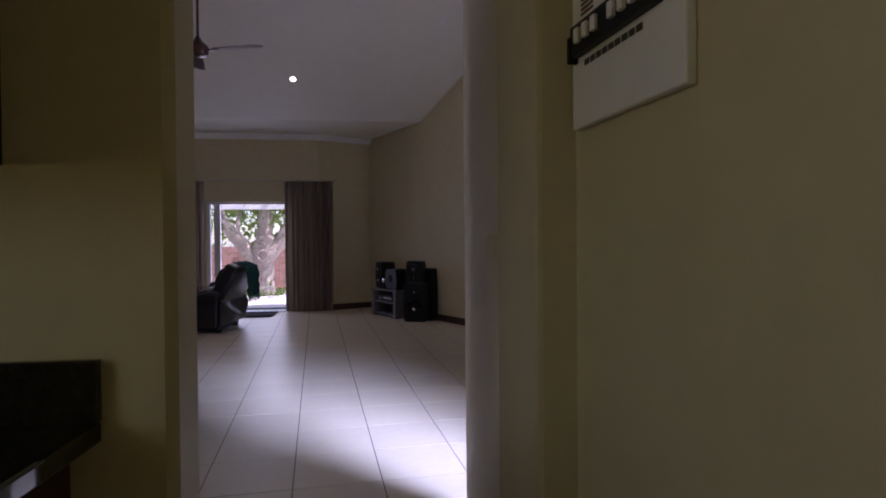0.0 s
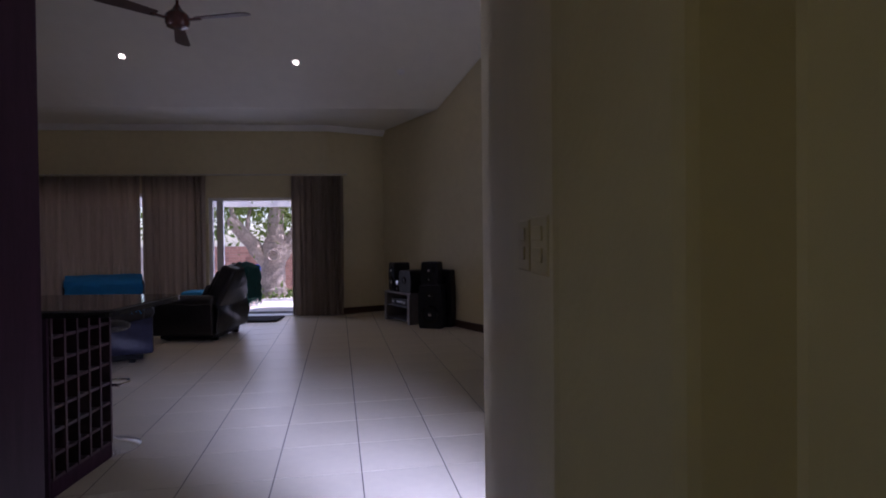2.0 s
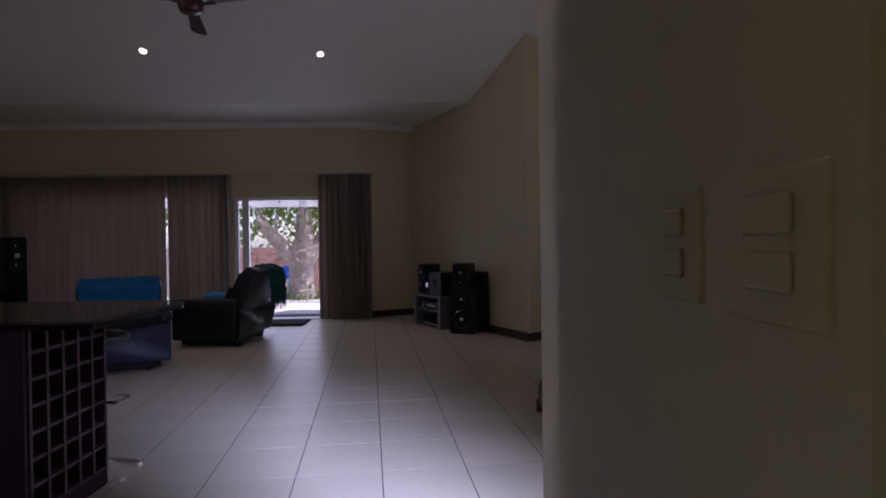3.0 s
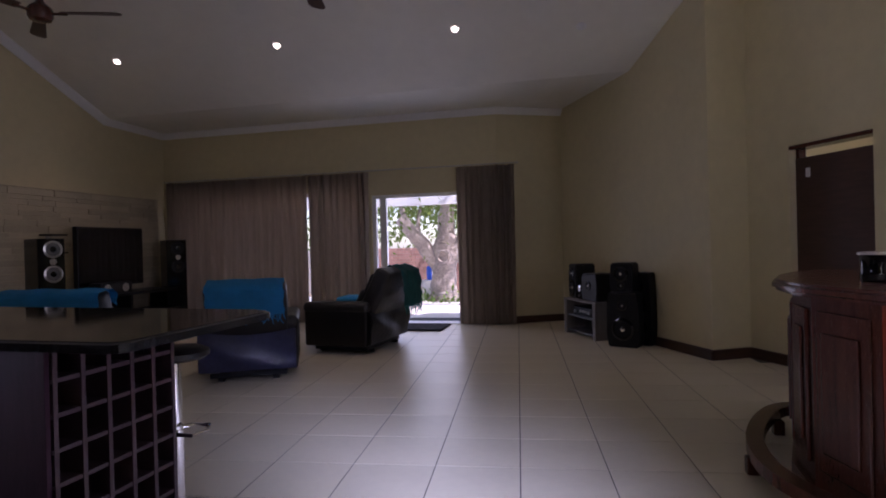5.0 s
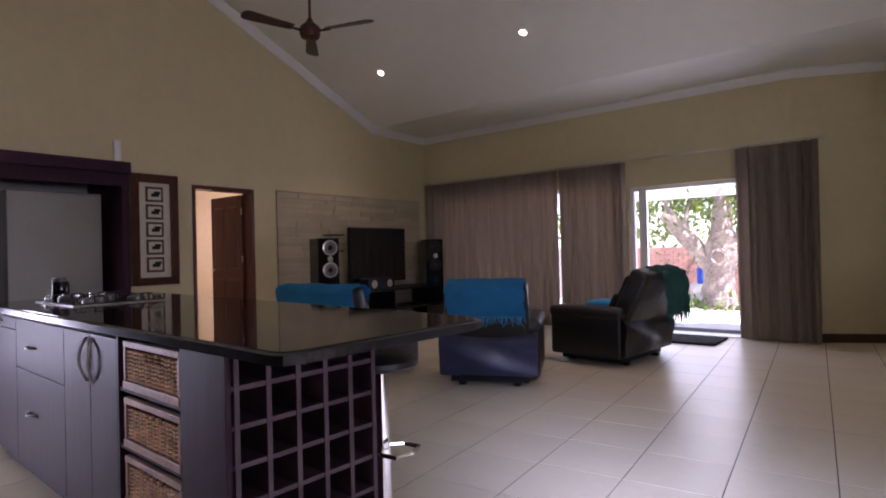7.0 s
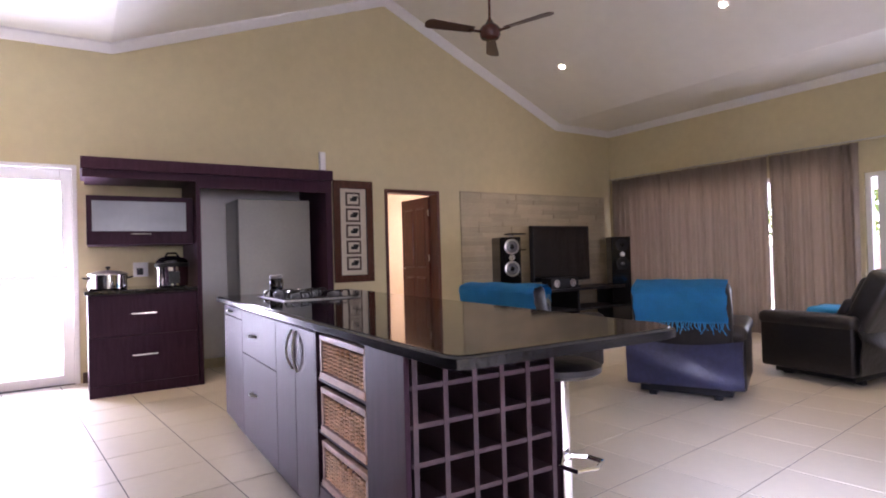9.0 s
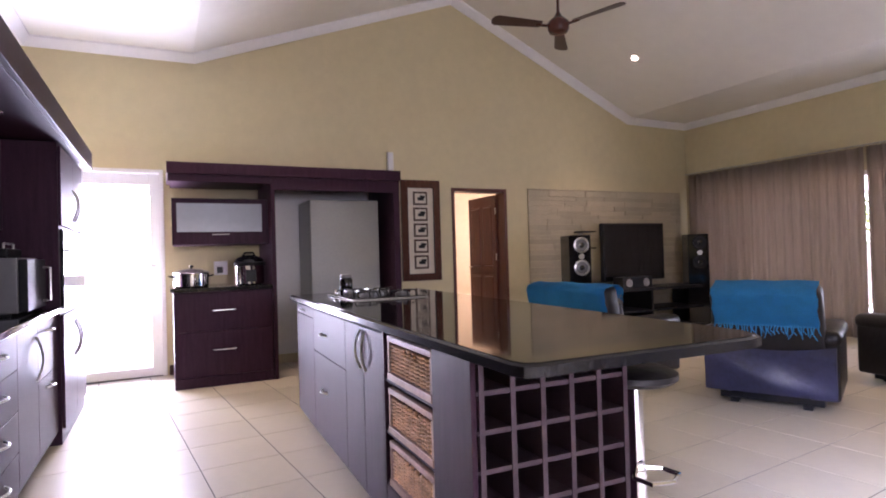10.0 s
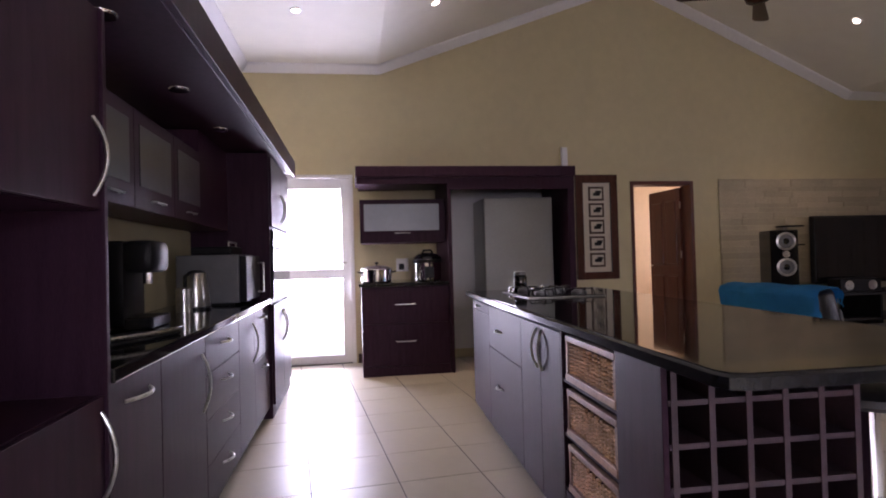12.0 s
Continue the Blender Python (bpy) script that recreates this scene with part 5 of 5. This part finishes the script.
# orange end panel with its carving
d_ = Vector(BACK[0]) - Vector(BAR[0])
m = pose(BAR[0][0], BAR[0][1], 0, 0, 0, math.degrees(math.atan2(d_.y, d_.x)))
L = d_.length
end = part("end_panel", B(0.0, L, -0.022, -0.001, 0.06, 0.925, 0.004), BARWOOD, bar, "glossy orange red end panel", m=m)
part("end_base", B(-0.01, L + 0.01, -0.035, -0.001, 0.0, 0.075, 0.005), BARWOOD, bar, m=m)
part("carved_panel", B(0.15, 0.36, -0.030, -0.022, 0.15, 0.86, 0.004), BARDARK, end)
for x0, x1, z0, z1 in ((0.12, 0.15, 0.13, 0.88), (0.36, 0.39, 0.13, 0.88), (0.15, 0.36, 0.86, 0.88), (0.15, 0.36, 0.13, 0.15)):
    part("moulding", B(x0, x1, -0.034, -0.022, z0, z1, 0.004), BARWOOD, end)
def fret(x0, z0, w, h, flip):
    """Squared spiral strokes of one carved cell, as (x0, x1, z0, z1) bars."""
    t = 0.006
    bars = [(0, w, h - t, h), (w - t, w, 0.22 * h, h), (0.25 * w, w, 0.22 * h, 0.22 * h + t), (0.25 * w, 0.25 * w + t, 0.22 * h, 0.74 * h), (0.25 * w, 0.70 * w, 0.74 * h - t, 0.74 * h), (0.45 * w, 0.70 * w, 0.48 * h, 0.48 * h + t), (0, 0.62 * w, 0, t)]
    return [(x0 + (w - b if flip else a), x0 + (w - a if flip else b), z0 + c, z0 + d) for a, b, c, d in bars]


for k in range(9):
    for a, b, c, d in fret(0.175 + 0.018 * math.sin(k * 1.3), 0.175 + k * 0.0735, 0.135, 0.064, k % 2):
        part("carving", B(a, b, -0.036, -0.030, c, d, 0.0015), BARPALE, end, "pale carved line")
rail_line = [(0.93, 3.40), (0.80, 3.62)] + offset_line(BAR, 0.235)[1:5] + [(1.36, 5.12)]
bm = bmesh.new()
lo = [Vector((*p, 0)) for p in rail_line]
fine = []
for i in range(len(lo) - 1):
    for k in range(4):
        fine.append(lo[i].lerp(lo[i + 1], k / 4))
fine.append(lo[-1])
for _ in range(3):
    fine = [fine[0]] + [(fine[i - 1] + fine[i] * 2 + fine[i + 1]) / 4 for i in range(1, len(fine) - 1)] + [fine[-1]]
prism(bm, [(p.x, p.y) for p in fine] + [q for q in offset_line([(p.x, p.y) for p in fine], -0.085)[::-1]], 0.085, 0.145)
part("foot_rail", bm, BARDARK, bar, "curved dark wooden foot rail")
for x, y in ((0.90, 3.58), (0.74, 4.2), (1.06, 4.86)):
    part("rail_post", B(x - 0.03, x + 0.03, y - 0.03, y + 0.03, 0.0, 0.086, 0.005), BARDARK, bar)
tin = thing("ice_bucket", "small dark patterned tin on the bar", "tin", at=(1.22, 3.98, 0.981))
part("body", lathe(bmesh.new(), [(0.072, 0), (0.076, 0.01), (0.072, 0.05), (0.076, 0.12), (0.08, 0.13), (0.07, 0.132)], 28), GLOSSBLACK, tin, smooth=True)
part("rim", lathe(bmesh.new(), [(0.082, 0.122), (0.082, 0.132), (0.072, 0.134)], 28), STEEL, tin, smooth=True)

# ---- outside ----
roof = thing("patio_beam", "white patio beam on a slim post", "beam", kind="structure")
part("beam", B(-9, 2, 12.2, 12.4, 2.04, 2.34), WHITE, roof)
part("post", B(-6.2, -6.05, 12.22, 12.37, -0.04, 2.04), WHITE, roof)
bw = thing("garden_wall", "red face brick garden wall in sunlight", "wall", kind="structure")
part("core", B(-12, 4, 17.04, 17.2, -0.2, 1.17), MORTAR, bw)
bm0 = B(0, 0.22, -0.02, 0.05, 0, 0.07)
brick_mesh = mesh_of("brick", bm0, BRICK)
for r in range(17):
    for k in range(15):
        ob = new("brick", brick_mesh)
        ob.parent = bw
        ob.location = (-6.2 + k * 0.232 + (0.116 if r % 2 else 0), 17.0, -0.16 + r * 0.078)
tree = thing("garden_tree", "thick pale trunked tree forking into heavy limbs", "tree", at=(-3.02, 13.6, -0.16))


def limb(bm, pts, r, r2, seed):
    rnd = random.Random(seed)
    out = []
    pts = [Vector(p) for p in pts]
    for a, b in zip(pts, pts[1:]):
        for k in range(4):
            out.append(a.lerp(b, k / 4) + Vector((rnd.uniform(-1, 1), rnd.uniform(-1, 1), 0)) * r * 0.12)
    out.append(pts[-1])
    return tube(bm, out, r, 14, r2=r2)


bm = bmesh.new()
limb(bm, [(-0.05, 0, -0.1), (-0.05, 0, 0.10), (-0.04, 0, 0.30)], 0.42, 0.30, 1)
limb(bm, [(-0.04, 0, 0.22), (-0.03, 0, 0.7), (0.0, 0, 1.3), (0.02, 0, 1.55)], 0.30, 0.25, 6)
limb(bm, [(0.0, 0, 1.25), (0.03, 0.02, 1.75), (0.05, 0.05, 2.3), (0.02, 0.1, 3.4)], 0.23, 0.13, 2)
limb(bm, [(-0.08, 0, 0.85), (-0.42, -0.03, 1.28), (-0.74, -0.05, 1.66), (-1.02, -0.06, 2.00)], 0.19, 0.14, 3)
limb(bm, [(0.10, 0, 1.05), (0.42, 0.05, 1.50), (0.75, 0.1, 2.0), (1.2, 0.2, 3.1)], 0.21, 0.11, 4)
limb(bm, [(-0.90, -0.06, 1.86), (-1.0, 0.0, 2.3), (-1.3, 0.1, 3.0)], 0.07, 0.04, 5)
limb(bm, [(-0.60, -0.05, 1.50), (-0.62, 0.0, 1.9), (-0.5, 0.1, 2.6)], 0.06, 0.035, 8)
limb(bm, [(0.30, -0.10, -0.1), (0.25, -0.05, 0.25), (0.16, 0, 0.55)], 0.10, 0.05, 7)
part("trunk", bm, BARK, tree, smooth=True)
part("knot", lathe(bmesh.new(), [(0.17, -0.06), (0.17, 0.04), (0.12, 0.06), (0.10, 0.02), (0.001, 0.0)], 16), BARK, tree, smooth=True, m=pose(0.03, -0.27, 1.12, 90))


def leaves(n, centre, spread, seed, size):
    rnd = random.Random(seed)
    vs, fs = [], []
    for _ in range(n):
        c = Vector([rnd.gauss(0, s) for s in spread]) + Vector(centre)
        q = Euler([rnd.uniform(0, 6.3) for _ in range(3)]).to_matrix()
        l = size * rnd.uniform(0.6, 1.3)
        i = len(vs)
        vs += [c + q @ Vector(p) for p in ((-l, 0, 0), (0, l * 0.42, 0.01), (l, 0, 0), (0, -l * 0.42, 0.01))]
        fs.append((i, i + 1, i + 2, i + 3))
    me = bpy.data.meshes.new("crown")
    me.from_pydata([tuple(v) for v in vs], [], fs)
    me.materials.append(LEAF)
    return me


crown_ob = new("crown", leaves(16000, (0.0, 0.4, 3.05), (1.6, 0.9, 0.55), 12, 0.06))
crown_ob.parent = tree
tagged(crown_ob, "green leafy crown", kind="stuff")
hedge = new("far_trees", leaves(14000, (-4.5, 24.0, 4.0), (7.0, 2.0, 1.7), 13, 0.15))
tagged(hedge, "distant green garden trees behind the wall", "trees", kind="stuff")
shrub = new("low_plants", leaves(700, (-3.2, 13.5, -0.02), (1.2, 0.30, 0.10), 14, 0.08))
tagged(shrub, "low green plants round the tree", "plants", kind="stuff")
bench = thing("white_garden_rail", "white painted garden rail beside the tree", "rail", at=(-2.35, 14.6, -0.16))
for x in (-0.3, 0.6):
    part("post", B(x, x + 0.07, 0, 0.07, 0, 0.95, 0.004), WHITE, bench)
for z in (0.45, 0.80):
    part("bar", B(-0.3, 0.9, 0.0, 0.05, z, z + 0.07, 0.004), WHITE, bench)
solid("blue_bin", lathe(bmesh.new(), [(0.07, 0), (0.085, 0.04), (0.09, 0.32), (0.07, 0.35)], 20, (-3.75, 15.0, 0.35)), BLUEPLASTIC, "blue plastic drum on a block behind the tree", "drum", smooth=True)
solid("garden_block", B(-3.95, -3.55, 14.85, 15.2, -0.16, 0.35, 0.01), PATIO, "pale concrete block behind the tree", "block")

# ---- floor tiles, last ----
PITCH, TURN = 0.456, 5.85
tile_mesh = mesh_of("tile", B(-0.225, 0.225, -0.225, 0.225, -0.012, 0.0), TILE)
floor_ob = bpy.data.objects["floor"]
tm = pose(-0.324, 3.173, 0, 0, 0, TURN)
inside = []
for i in range(-18, 13):
    for j in range(-15, 18):
        p = tm @ Vector(((i + 0.5) * PITCH, (j + 0.5) * PITCH, 0))
        east = (p.x - J2[0]) * EN.x + (p.y - J2[1]) * EN.y
        if WX - 0.1 < p.x and p.y < 10.0 and east < 0.1 and (p.y > 0.35 or p.x > -2.7) and p.y > -3.0 and p.x < 4.6 and not (p.x > 0.45 and p.y < 1.0):
            inside.append(((p - Vector((-1.5, 3.5, 0))).length, i, j))
inside.sort()
for _, i, j in inside[:300]:
    ob = new("tile", tile_mesh)
    ob.parent = floor_ob
    ob.matrix_basis = tm @ pose((i + 0.5) * PITCH, (j + 0.5) * PITCH, 0)
rest = bmesh.new()
for _, i, j in inside[300:]:
    x, y = (i + 0.5) * PITCH, (j + 0.5) * PITCH
    box(rest, x - 0.225, x + 0.225, y - 0.225, y + 0.225, -0.012, 0.0)
ob = part("far_tiles", rest, TILE, floor_ob, "cream glazed floor tiles", m=tm)
tagged(ob, kind="stuff")
